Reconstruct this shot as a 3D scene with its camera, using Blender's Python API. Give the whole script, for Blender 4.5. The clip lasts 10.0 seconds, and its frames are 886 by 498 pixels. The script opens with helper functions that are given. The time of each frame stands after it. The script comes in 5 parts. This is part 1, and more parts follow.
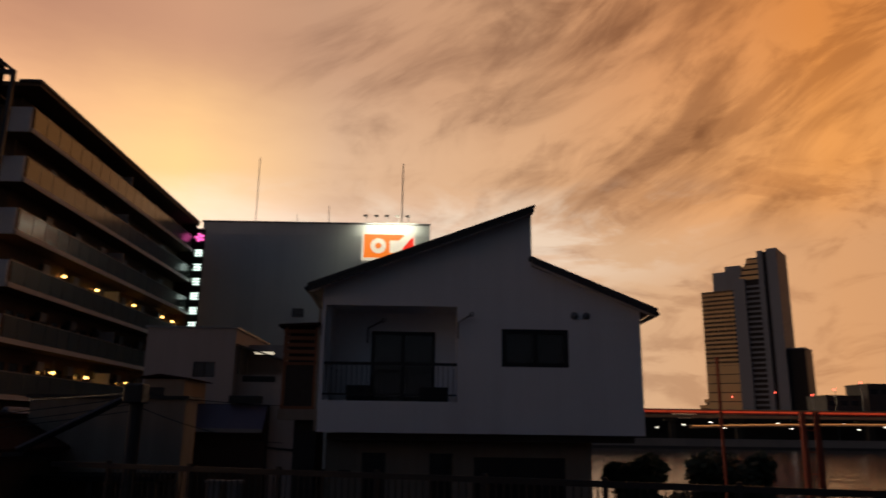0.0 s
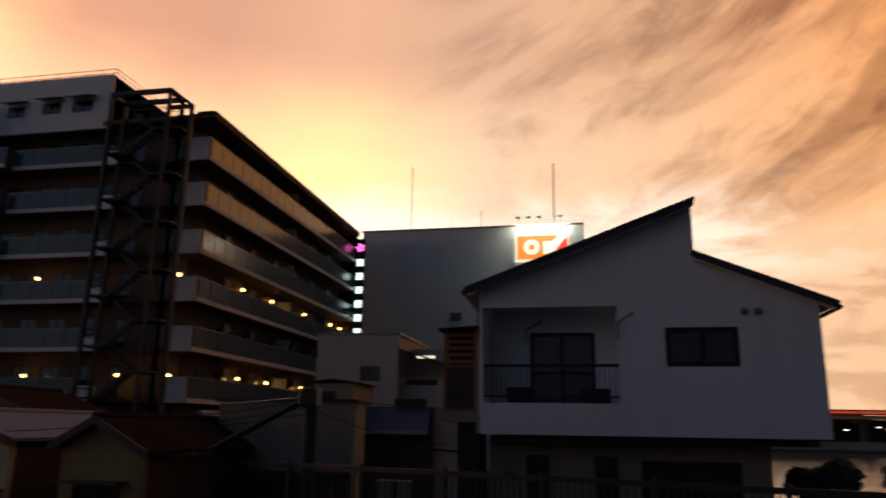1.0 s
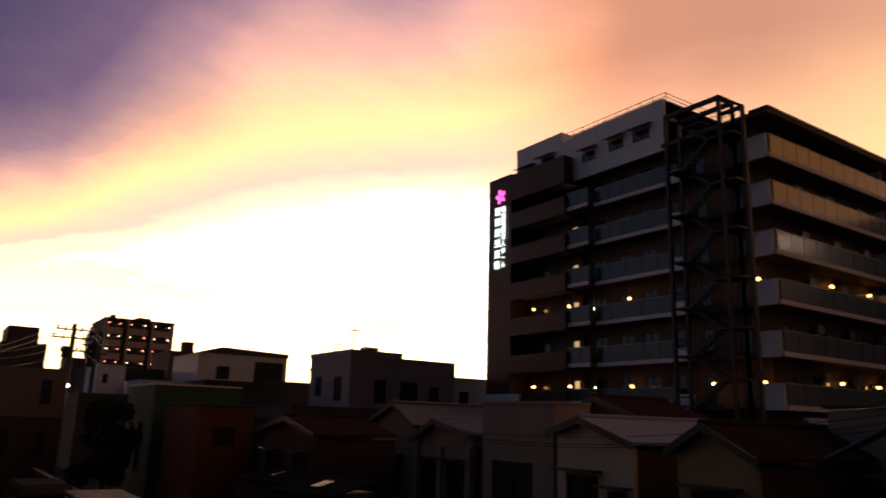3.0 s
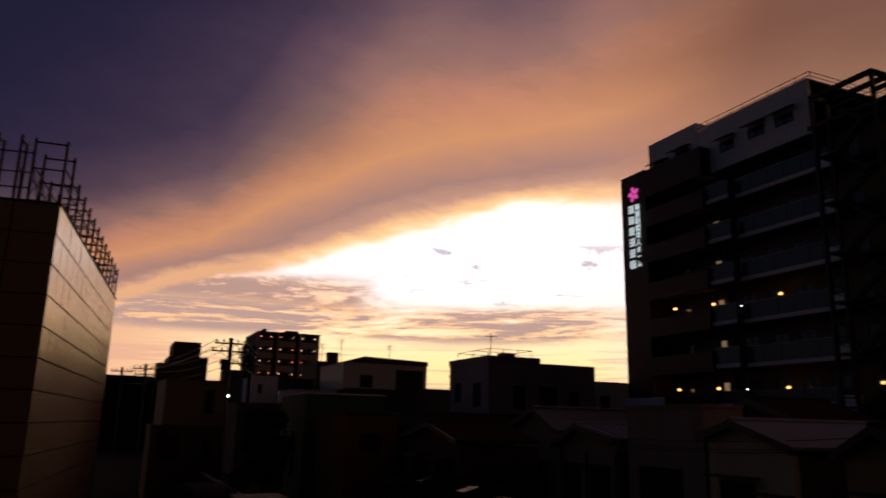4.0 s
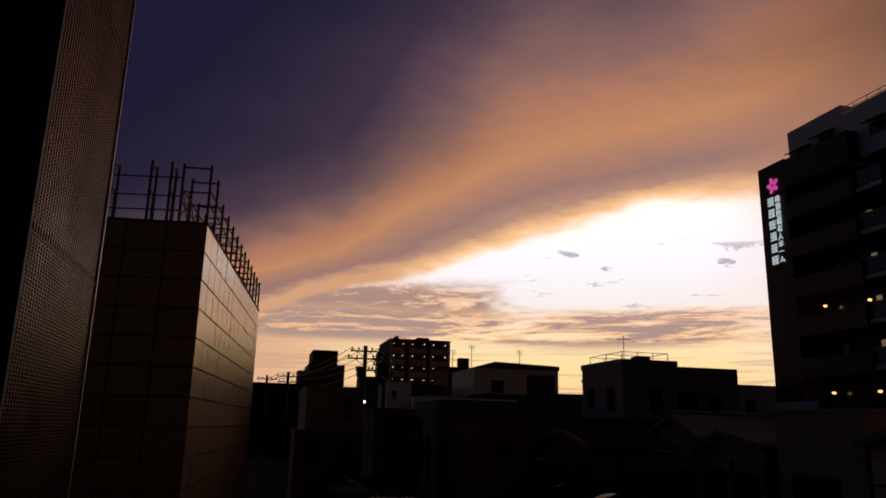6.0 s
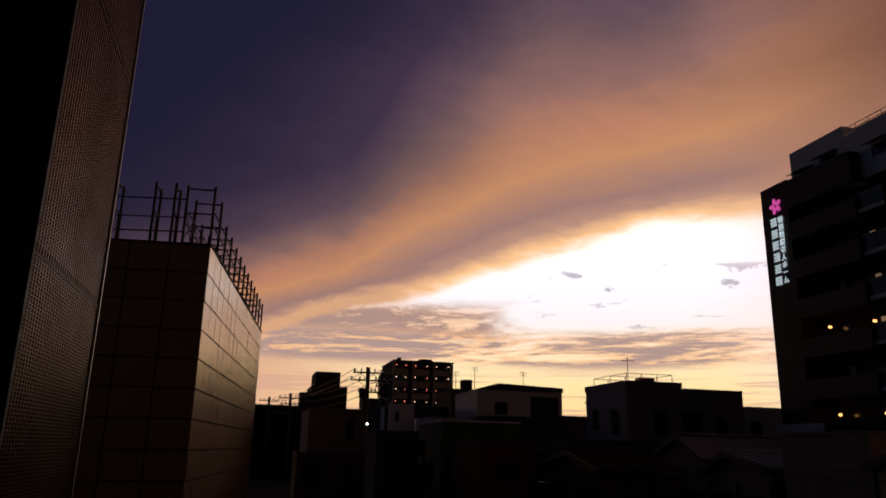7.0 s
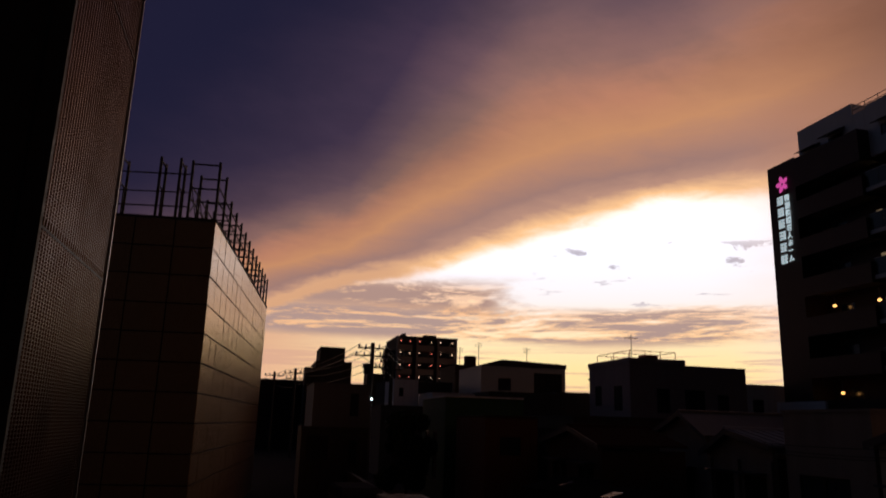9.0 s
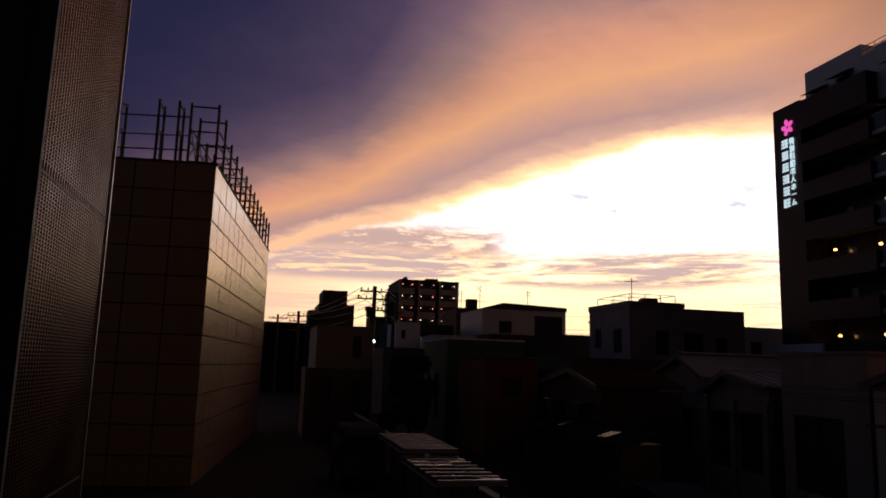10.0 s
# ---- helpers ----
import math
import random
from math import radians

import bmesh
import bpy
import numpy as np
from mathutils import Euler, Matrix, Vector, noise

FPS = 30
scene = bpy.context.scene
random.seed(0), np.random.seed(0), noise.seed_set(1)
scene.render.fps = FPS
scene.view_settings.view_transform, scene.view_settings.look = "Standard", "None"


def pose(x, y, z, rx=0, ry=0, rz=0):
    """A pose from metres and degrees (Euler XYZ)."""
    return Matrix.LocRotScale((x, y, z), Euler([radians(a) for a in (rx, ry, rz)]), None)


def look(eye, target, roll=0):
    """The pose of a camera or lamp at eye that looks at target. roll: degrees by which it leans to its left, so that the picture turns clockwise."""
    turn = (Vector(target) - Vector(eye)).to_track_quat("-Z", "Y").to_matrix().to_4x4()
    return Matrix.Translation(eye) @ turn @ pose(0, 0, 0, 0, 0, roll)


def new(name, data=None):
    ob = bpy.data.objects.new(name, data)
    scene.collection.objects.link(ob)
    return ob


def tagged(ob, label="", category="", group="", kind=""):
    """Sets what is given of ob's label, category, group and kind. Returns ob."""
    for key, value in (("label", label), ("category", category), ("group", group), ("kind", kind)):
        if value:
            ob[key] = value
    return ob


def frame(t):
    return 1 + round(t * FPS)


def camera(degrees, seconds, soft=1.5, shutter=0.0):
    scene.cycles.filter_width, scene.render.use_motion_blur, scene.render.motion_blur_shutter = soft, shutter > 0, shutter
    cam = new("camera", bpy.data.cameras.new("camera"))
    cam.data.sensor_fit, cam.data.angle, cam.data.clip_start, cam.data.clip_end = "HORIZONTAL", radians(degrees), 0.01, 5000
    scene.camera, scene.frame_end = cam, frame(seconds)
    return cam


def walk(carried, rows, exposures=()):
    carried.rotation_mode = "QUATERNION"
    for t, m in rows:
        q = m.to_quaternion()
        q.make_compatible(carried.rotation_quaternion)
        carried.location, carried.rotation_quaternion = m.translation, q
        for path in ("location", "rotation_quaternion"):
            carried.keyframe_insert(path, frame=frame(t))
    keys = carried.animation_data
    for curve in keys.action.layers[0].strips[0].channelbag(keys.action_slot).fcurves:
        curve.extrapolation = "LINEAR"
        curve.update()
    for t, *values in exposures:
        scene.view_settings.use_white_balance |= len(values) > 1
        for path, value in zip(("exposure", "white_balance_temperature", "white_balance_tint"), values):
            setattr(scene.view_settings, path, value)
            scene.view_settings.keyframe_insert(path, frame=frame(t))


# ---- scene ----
cam = camera(62.3, 10.0, soft=1.7, shutter=0.5)
PATH = [
    (0.0, pose(0, 0, 4, 103.76, -0.75, -0.98)),
    (0.5, pose(0, 0, 4, 103.79, -0.80, 4.96)),
    (1.0, pose(0, 0, 4, 103.75, -0.86, 11.30)),
    (1.5, pose(0, 0, 4, 103.64, -0.98, 21.58)),
    (2.0, pose(0, 0, 4, 103.50, -1.15, 34.71)),
    (2.5, pose(0, 0, 4, 103.40, -1.45, 46.43)),
    (3.0, pose(0, 0, 4, 103.30, -1.70, 55.0)),
    (3.2, pose(0, 0, 4, 103.30, -1.70, 56.45)),
    (4.3, pose(0, 0, 4, 103.53, -1.15, 68.0)),
    (4.5, pose(0, 0, 4, 103.57, -1.20, 68.6)),
    (5.0, pose(0, 0, 4, 103.63, -1.13, 72.34)),
    (5.5, pose(0, 0, 4, 103.68, -1.22, 75.42)),
    (5.8, pose(0, 0, 4, 103.66, -1.25, 75.72)),
    (6.6, pose(0, 0, 4, 103.60, -1.48, 75.90)),
    (7.0, pose(0, 0, 4, 105.26, -1.30, 75.99)),
    (7.5, pose(0, 0, 4, 105.92, -1.35, 76.05)),
    (8.0, pose(0, 0, 4, 106.11, -1.36, 76.11)),
    (8.5, pose(0, 0, 4, 106.02, -1.52, 76.16)),
    (9.0, pose(0, 0, 4, 103.42, -1.69, 76.27)),
    (9.5, pose(0, 0, 4, 100.57, -1.72, 76.33)),
    (10.0, pose(0, 0, 4, 99.03, -1.72, 76.39)),
]
# the phone opens up over the dark roofs and closes again towards the bright gap
LIGHT = [(0.0, 1.72, 7300, 12), (0.5, 2.05, 7050, 12), (1.0, 2.28, 6850, 10), (1.5, 2.6, 7000, 16), (2.0, 3.15, 7200, 28), (2.5, 3.1, 7350, 26), (3.0, 1.98, 7200, 24), (3.2, 1.7, 7100, 27),
         (4.3, -0.1, 6750, 31), (4.5, -0.12, 6750, 31), (5.0, -0.1, 6720, 30), (5.5, -0.1, 6700, 29), (7.0, 0.0, 6550, 28), (7.5, 0.0, 6550, 28), (8.5, 0.0, 6550, 28), (9.0, 0.02, 6500, 27),
         (9.5, 0.31, 6350, 26), (10.0, 0.6, 6200, 25)]
walk(cam, PATH, LIGHT)


# ---- world: an evening sky with a bright gap under a cloud sheet ----
class Num:
    """A number in a node tree, so that formulas can be written plainly."""
    tree = None

    def __init__(self, socket):
        self.s = socket

    @staticmethod
    def op(kind, *args):
        n = Num.tree.nodes.new("ShaderNodeMath")
        n.operation = kind
        for i, a in enumerate(args):
            if isinstance(a, Num):
                Num.tree.links.new(a.s, n.inputs[i])
            else:
                n.inputs[i].default_value = a
        return Num(n.outputs[0])

    def __add__(self, o): return Num.op("ADD", self, o)
    def __radd__(self, o): return Num.op("ADD", o, self)
    def __sub__(self, o): return Num.op("SUBTRACT", self, o)
    def __rsub__(self, o): return Num.op("SUBTRACT", o, self)
    def __mul__(self, o): return Num.op("MULTIPLY", self, o)
    def __rmul__(self, o): return Num.op("MULTIPLY", o, self)
    def __truediv__(self, o): return Num.op("DIVIDE", self, o)


def smooth(v, a, b, lo=0.0, hi=1.0):
    n = Num.tree.nodes.new("ShaderNodeMapRange")
    n.interpolation_type = "SMOOTHSTEP"
    Num.tree.links.new(v.s, n.inputs["Value"])
    for key, val in (("From Min", a), ("From Max", b), ("To Min", lo), ("To Max", hi)):
        n.inputs[key].default_value = val
    return Num(n.outputs[0])


def ramp(v, a, b, stops):
    """A colour along v, from v = a to v = b."""
    f = Num.op("DIVIDE", v - a, b - a)
    n = Num.tree.nodes.new("ShaderNodeValToRGB")
    Num.tree.links.new(f.s, n.inputs[0])
    e = n.color_ramp.elements
    while len(e) < len(stops):
        e.new(0.5)
    for i, (p, c) in enumerate(stops):
        e[i].position = (p - a) / (b - a)
        e[i].color = (*c, 1)
    return n.outputs[0]


def line(v, a, b, lo, hi, points):
    """A curve of numbers through points (v, value)."""
    n = Num.tree.nodes.new("ShaderNodeFloatCurve")
    Num.tree.links.new(((v - a) / (b - a)).s, n.inputs["Value"])
    c = n.mapping.curves[0]
    pts = [((p - a) / (b - a), (q - lo) / (hi - lo)) for p, q in points]
    c.points[0].location, c.points[1].location = pts[0], pts[-1]
    for p in pts[1:-1]:
        c.points.new(*p)
    n.mapping.update()
    return Num(n.outputs[0]) * (hi - lo) + lo


def blend(f, a, b, kind="MIX"):
    n = Num.tree.nodes.new("ShaderNodeMix")
    n.data_type, n.blend_type = "RGBA", kind
    ins = [s for s in n.inputs if s.enabled]
    for sock, v in zip(ins, (f, a, b)):
        if isinstance(v, Num):
            Num.tree.links.new(v.s, sock)
        elif isinstance(v, bpy.types.NodeSocket):
            Num.tree.links.new(v, sock)
        elif isinstance(v, tuple):
            sock.default_value = (*v, 1)
        else:
            sock.default_value = v
    return [s for s in n.outputs if s.enabled][0]


def combine(x, y, z):
    n = Num.tree.nodes.new("ShaderNodeCombineXYZ")
    for s, v in zip(n.inputs, (x, y, z)):
        if isinstance(v, Num):
            Num.tree.links.new(v.s, s)
        else:
            s.default_value = v
    return n.outputs[0]


def fractal(vec, scale, detail=5.0, rough=0.55, warp=0.0):
    n = Num.tree.nodes.new("ShaderNodeTexNoise")
    Num.tree.links.new(vec, n.inputs["Vector"])
    n.inputs["Scale"].default_value, n.inputs["Detail"].default_value = scale, detail
    n.inputs["Roughness"].default_value, n.inputs["Distortion"].default_value = rough, warp
    return Num(n.outputs[0])


world = bpy.data.worlds.new("evening_sky")
scene.world = world
world.use_nodes = True
wt = world.node_tree
Num.tree = wt
for n in list(wt.nodes):
    wt.nodes.remove(n)
tc = wt.nodes.new("ShaderNodeTexCoord")
sep = wt.nodes.new("ShaderNodeSeparateXYZ")
wt.links.new(tc.outputs["Generated"], sep.inputs[0])
X, Y, Z = (Num(o) for o in sep.outputs)
DEG = 180 / math.pi
az = Num.op("ARCTAN2", 0 - X, Y) * DEG            # degrees, 0 towards +y, rising towards -x
el = Num.op("ARCSINE", Z) * DEG
up = Num.op("MAXIMUM", Z, 0.0) + 0.10
px, py = X / up, Y / up                            # the cloud sheet, seen from below
flat = combine(px, py, 0.0)
plane = combine(az * 0.1, el * 0.1, 0.0)
# wobble of the cloud edges
w1 = fractal(combine(az * 0.05, el * 0.16, 0.3), 1.0, 6.0, 0.6) - 0.5
w2 = fractal(combine(az * 0.25, el * 0.8, 2.0), 1.0, 6.0, 0.62, 0.6) - 0.5

# west: the sheet's lower edge and the orange fold above it, by azimuth
edge = line(az, 40, 110, 0, 30, [(40, 17.0), (52, 17.0), (60, 17.0), (64.4, 15.9), (68.9, 14.7), (73.4, 13.4), (78.3, 11.8), (82.3, 11.0), (86.2, 9.8), (92, 7.6), (110, 4.0)])
fold = line(az, 40, 110, 0, 30, [(40, 24.6), (49.2, 23.4), (55.3, 22.6), (63.7, 21.5), (68.8, 20.6), (72, 19.4), (75.7, 17.4), (79.4, 15.6), (84.6, 12.9), (90, 10.4), (110, 7.0)])
q = (el + w1 * 2.2 + w2 * 1.5 - edge) / Num.op("MAXIMUM", fold - edge, 2.6)
west = ramp(q, -0.6, 4.4, [(-0.6, (1.25, 1.16, 1.05)), (-0.12, (1.2, 1.02, 0.78)), (0.06, (0.95, 0.60, 0.27)), (0.26, (0.46, 0.28, 0.19)), (0.50, (0.33, 0.205, 0.16)),
                           (0.80, (0.43, 0.235, 0.145)), (1.1, (0.53, 0.27, 0.125)), (1.55, (0.41, 0.205, 0.115)), (2.15, (0.215, 0.13, 0.105)), (3.0, (0.120, 0.078, 0.090)), (4.4, (0.062, 0.043, 0.070))])
veil = fractal(combine(az * 0.045 + el * 0.02, el * 0.10 - az * 0.03, 5.0), 1.0, 6.0, 0.6, 0.4)
west = blend(smooth(q, 0.9, 2.0) * smooth(veil, 0.42, 0.66) * 0.35, west, blend(1.0, west, (1.75, 1.5, 1.4), "MULTIPLY"))
west = blend(smooth(q, 0.9, 2.0) * smooth(veil, 0.50, 0.34) * 0.3, west, blend(1.0, west, (0.72, 0.70, 0.72), "MULTIPLY"))
navy = blend(smooth(az + el + w1 * 10, 96, 124), west, (0.012, 0.0125, 0.032))
west = blend(smooth(q, 1.4, 3.0), west, navy)
# the clear gap: pale blue-white with small grey clouds, warmer towards the roofs
gap = ramp(el, 0, 18, [(0, (0.95, 0.66, 0.27)), (4.5, (1.0, 0.82, 0.36)), (7, (0.97, 0.85, 0.50)), (9.5, (0.93, 0.95, 0.86)), (13, (0.96, 1.06, 1.08)), (18, (1.3, 1.2, 1.0))])
gap = blend(smooth(az, 76, 92), gap, ramp(el, 0, 12, [(0, (0.80, 0.52, 0.30)), (5, (0.74, 0.46, 0.26)), (8, (0.70, 0.44, 0.24)), (12, (0.60, 0.33, 0.16))]))
# a torn bank of cloud, long streaks below it, and a few scraps in the clear part
n1 = fractal(combine(az * 0.10 + el * 0.08, el * 0.56, 7.0), 1.0, 9.0, 0.70, 0.45)
bank1 = smooth(el + w2 * 1.5, 7.6, 8.6) * smooth(el + w1 * 2, 11.6, 10.0) * smooth(az + w2 * 8, 69.5, 75)
gap = blend(bank1 * 0.75, gap, (0.84, 0.50, 0.22))
gap = blend(smooth(n1, 0.42, 0.50) * bank1 * 0.95, gap, (0.39, 0.275, 0.22))
gap = blend(smooth(n1, 0.41, 0.33) * bank1 * 0.8, gap, (1.1, 0.82, 0.48))
n4 = fractal(combine(az * 0.10 + el * 0.10, el * 0.95, 2.6), 1.0, 9.0, 0.71, 0.4)
band1 = smooth(el + w1 * 1.5, 5.9, 6.7) * smooth(el + w1 * 1.5, 9.2, 8.2)
gap = blend(smooth(n4, 0.40, 0.48) * band1 * 0.75, gap, (0.92, 0.55, 0.25))
gap = blend(smooth(n4, 0.47, 0.55) * band1 * 0.9, gap, (0.37, 0.285, 0.25))
n2 = fractal(combine(az * 0.26 + el * 0.16, el * 1.0, 3.4), 1.0, 7.0, 0.64, 0.5)
zone2 = smooth(el, 8.6, 9.6) * smooth(el, 14.5, 13.0) * smooth(az, 71, 66)
gap = blend(smooth(n2, 0.58, 0.64) * zone2 * 0.8, gap, (0.36, 0.34, 0.37))
n3 = fractal(combine(az * 0.06, el * 1.9, 11.0), 1.0, 7.0, 0.62, 0.7)
gap = blend(smooth(n3, 0.50, 0.58) * smooth(el, 6.4, 5.0) * 0.65, gap, (0.66, 0.40, 0.26))
west = blend(smooth(az + w1 * 12, 75, 84) * smooth(q, 0.45, 0.1), west, (0.66, 0.39, 0.20))
west = blend(smooth(q, -0.25, 0.02), gap, west)

# north: peach haze above a yellow glow, brown cloud streets running towards the west
lowc = ramp(az, -60, 64, [(-60, (0.16, 0.08, 0.045)), (-30, (0.28, 0.155, 0.08)), (-15, (0.28, 0.19, 0.125)), (5, (0.34, 0.29, 0.27)), (20, (0.52, 0.47, 0.43)), (34, (0.95, 0.82, 0.66)), (50, (1.2, 1.08, 0.92)), (64, (1.25, 1.15, 1.0))])
midc = ramp(az, -60, 64, [(-60, (0.19, 0.08, 0.033)), (-30, (0.34, 0.155, 0.05)), (-8, (0.29, 0.185, 0.115)), (8, (0.30, 0.215, 0.155)), (20, (0.46, 0.31, 0.155)), (31, (0.45, 0.275, 0.155)), (42, (0.47, 0.262, 0.16)), (53, (0.61, 0.315, 0.18)), (64, (0.62, 0.32, 0.18))])
topc = ramp(az, -60, 64, [(-60, (0.15, 0.06, 0.023)), (-30, (0.29, 0.115, 0.033)), (-8, (0.25, 0.148, 0.09)), (10, (0.22, 0.138, 0.098)), (20, (0.25, 0.145, 0.10)), (30, (0.215, 0.118, 0.084)), (40, (0.235, 0.122, 0.082)), (49, (0.34, 0.163, 0.09)), (58, (0.45, 0.21, 0.10)), (64, (0.45, 0.21, 0.10))])
north = blend(smooth(el + w1 * 6.0, 12.5, 19.0), lowc, midc)
north = blend(smooth(el + w1 * 5.0, 19.0, 29.0), north, topc)
# the way the streets run, seen from here
su, sv = el * 0.43 - az * 0.903, az * 0.43 + el * 0.903
street = fractal(combine(su * 0.045, sv * 0.13, 4.6), 1.0, 6.0, 0.58, 0.6)
mask = smooth(street, 0.45, 0.66) * smooth(az, 17, 6) * smooth(el - az * 0.1, 14, 20)
north = blend(mask * 0.9, north, blend(1.0, north, (0.50, 0.46, 0.47), "MULTIPLY"))
fleck = smooth(fractal(combine(su * 0.12, sv * 0.34, 9.1), 1.0, 6.0, 0.62, 0.8), 0.54, 0.68) * smooth(az, 14, 0) * smooth(el, 12, 17)
north = blend(fleck * 0.3, north, blend(1.0, north, (0.55, 0.50, 0.50), "MULTIPLY"))
tuft = smooth(fractal(combine(az * 0.11, el * 0.26, 1.2), 1.0, 7.0, 0.62, 0.7), 0.48, 0.62) * smooth(az, 14, -4) * smooth(el, 24, 16)
north = blend(tuft * 0.55, north, blend(1.0, north, (0.58, 0.50, 0.48), "MULTIPLY"))
clear = smooth(fractal(combine(az * 0.07, el * 0.22, 6.3), 1.0, 6.0, 0.6, 0.5), 0.46, 0.60) * smooth(az, -26, -8) * smooth(az, 26, 14) * smooth(el, 9, 13) * smooth(el, 19.5, 16)
north = blend(clear * 0.6, north, (0.36, 0.33, 0.29))
bank = smooth(fractal(combine(su * 0.075, sv * 0.16, 12.7), 1.0, 7.0, 0.6, 0.9), 0.47, 0.62) * smooth(az, -2, -14) * smooth(el, 15, 22)
north = blend(bank * 0.6, north, blend(1.0, north, (0.50, 0.44, 0.44), "MULTIPLY"))
north = blend(1.0, north, (0.74, 0.705, 0.68), "MULTIPLY")
front = blend(smooth(az + w1 * 14, 41, 56), north, west)
# overhead and behind: clear dusk
nish = wt.nodes.new("ShaderNodeTexSky")
nish.sky_type, nish.sun_disc = "NISHITA", False
nish.sun_elevation, nish.sun_rotation = radians(1.0), radians(-62)
dim = blend(1.0, nish.outputs[0], (0.0066, 0.0068, 0.0080), "MULTIPLY")
dusk = blend(1.0, dim, (0.0068, 0.0103, 0.0182), "ADD")
# the earth's shadow rises opposite the sunset
anti = X * 0.883 - Y * 0.469 + Z * 0.45
shade = smooth(anti, 0.1, 0.95, 1.7, 0.2)
dusk = blend(1.0, dusk, combine(shade, shade, shade), "MULTIPLY")
away = Num.op("MAXIMUM", smooth(az, 104, 135), smooth(az, -38, -80))
sky = blend(Num.op("MAXIMUM", away, smooth(el, 36, 58)), front, dusk)
ground_glow = blend(smooth(el, -0.5, -3), sky, (0.02, 0.018, 0.018))
bg = wt.nodes.new("ShaderNodeBackground")
wt.links.new(ground_glow, bg.inputs[0])
bg.inputs[1].default_value = 1.0
out = wt.nodes.new("ShaderNodeOutputWorld")
wt.links.new(bg.outputs[0], out.inputs[0])


# ---- materials ----
def material(name, color, rough=0.6, metal=0.0, vary=0.18, scale=3.0, bump=0.15, spec=0.5, streak=0.0, emit=None, power=0.0, grain=40.0):
    m = bpy.data.materials.new(name)
    m.use_nodes = True
    Num.tree = m.node_tree
    b = m.node_tree.nodes["Principled BSDF"]
    b.inputs["Roughness"].default_value, b.inputs["Metallic"].default_value = rough, metal
    b.inputs["Specular IOR Level"].default_value = spec
    co = m.node_tree.nodes.new("ShaderNodeTexCoord").outputs["Object"]
    if vary:
        big = fractal(co, scale * 0.15, 4.0, 0.6)
        fine = fractal(co, grain * 0.25, 3.0, 0.6)
        rnd = Num(m.node_tree.nodes.new("ShaderNodeObjectInfo").outputs["Random"])
        f = big * 0.55 + fine * 0.2 + rnd * 0.25
        if streak:
            sx = m.node_tree.nodes.new("ShaderNodeSeparateXYZ")
            m.node_tree.links.new(co, sx.inputs[0])
            x, y, z = (Num(o) for o in sx.outputs)
            f = f * (1 - streak) + fractal(combine(x * 2.5, y * 2.5, z * 0.12), 1.0, 4.0, 0.6) * streak
        c = ramp(f, 0.2, 0.8, [(0.2, tuple(v * (1 - vary * 1.6) for v in color)), (0.5, tuple(color)), (0.8, tuple(min(1, v * (1 + vary)) for v in color))])
        m.node_tree.links.new(c, b.inputs["Base Color"])
        r = smooth(fine, 0.25, 0.75, max(0.03, rough - 0.10), min(1, rough + 0.10))
        m.node_tree.links.new(r.s, b.inputs["Roughness"])
        if bump:
            bp = m.node_tree.nodes.new("ShaderNodeBump")
            bp.inputs["Strength"].default_value, bp.inputs["Distance"].default_value = bump, 0.02
            m.node_tree.links.new(fractal(co, grain, 3.0, 0.6).s, bp.inputs["Height"])
            m.node_tree.links.new(bp.outputs[0], b.inputs["Normal"])
    else:
        b.inputs["Base Color"].default_value = (*color, 1)
    if emit:
        b.inputs["Emission Color"].default_value, b.inputs["Emission Strength"].default_value = (*emit, 1), power
    return m


WHITE = material("white_render", (0.8, 0.82, 0.86), 0.75, streak=0.35, vary=0.12)
OFFWHITE = material("old_white_paint", (0.8, 0.82, 0.86), 0.8, streak=0.5)
GREYWALL = material("grey_cladding", (0.56, 0.57, 0.57), 0.6, vary=0.08, streak=0.3)
STOREWALL = material("pale_metal_cladding", (0.72, 0.75, 0.76), 0.6, vary=0.08, streak=0.3)
SHEDGREY = material("warm_grey_mortar", (0.43, 0.39, 0.37), 0.85, vary=0.16, streak=0.45)
SLATE = material("blue_grey_siding", (0.15, 0.15, 0.165), 0.8, vary=0.15, streak=0.4)
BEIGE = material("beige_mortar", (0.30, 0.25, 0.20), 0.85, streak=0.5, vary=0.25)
CREAM = material("cream_mortar", (0.60, 0.53, 0.36), 0.85, streak=0.5, vary=0.22)
OCHRE = material("ochre_boards", (0.34, 0.24, 0.115), 0.8, streak=0.4, vary=0.25)
PINK = material("pale_pink_render", (0.46, 0.35, 0.34), 0.9, streak=0.4)
GREEN = material("green_mortar", (0.035, 0.11, 0.065), 0.8, streak=0.4)
ORANGE = material("orange_mortar", (0.13, 0.05, 0.026), 0.85, streak=0.4)
BROWN = material("brown_tile_cladding", (0.048, 0.017, 0.011), 0.55, vary=0.2)
# dark boards; on the soffit and gable side walls it stands for shade
DARKWOOD = material("dark_boards_and_shade", (0.055, 0.038, 0.03), 0.8, vary=0.3, streak=0.4)
LATTICE = material("stained_wood", (0.26, 0.10, 0.045), 0.65, vary=0.25)
REDBROWN = material("red_brown_wall", (0.04, 0.02, 0.016), 0.8, vary=0.3)
ROOFGREY = material("grey_metal_roof", (0.24, 0.25, 0.285), 0.8, vary=0.2, spec=0.05)
NHWALL = material("warm_brown_render", (0.15, 0.095, 0.06), 0.8, vary=0.2, streak=0.3)
ROOFBROWN = material("brown_roof_tiles", (0.045, 0.026, 0.02), 0.95, vary=0.35, spec=0.0)
ROOFDARK = material("dark_roofing", (0.05, 0.05, 0.055), 0.6, vary=0.25)
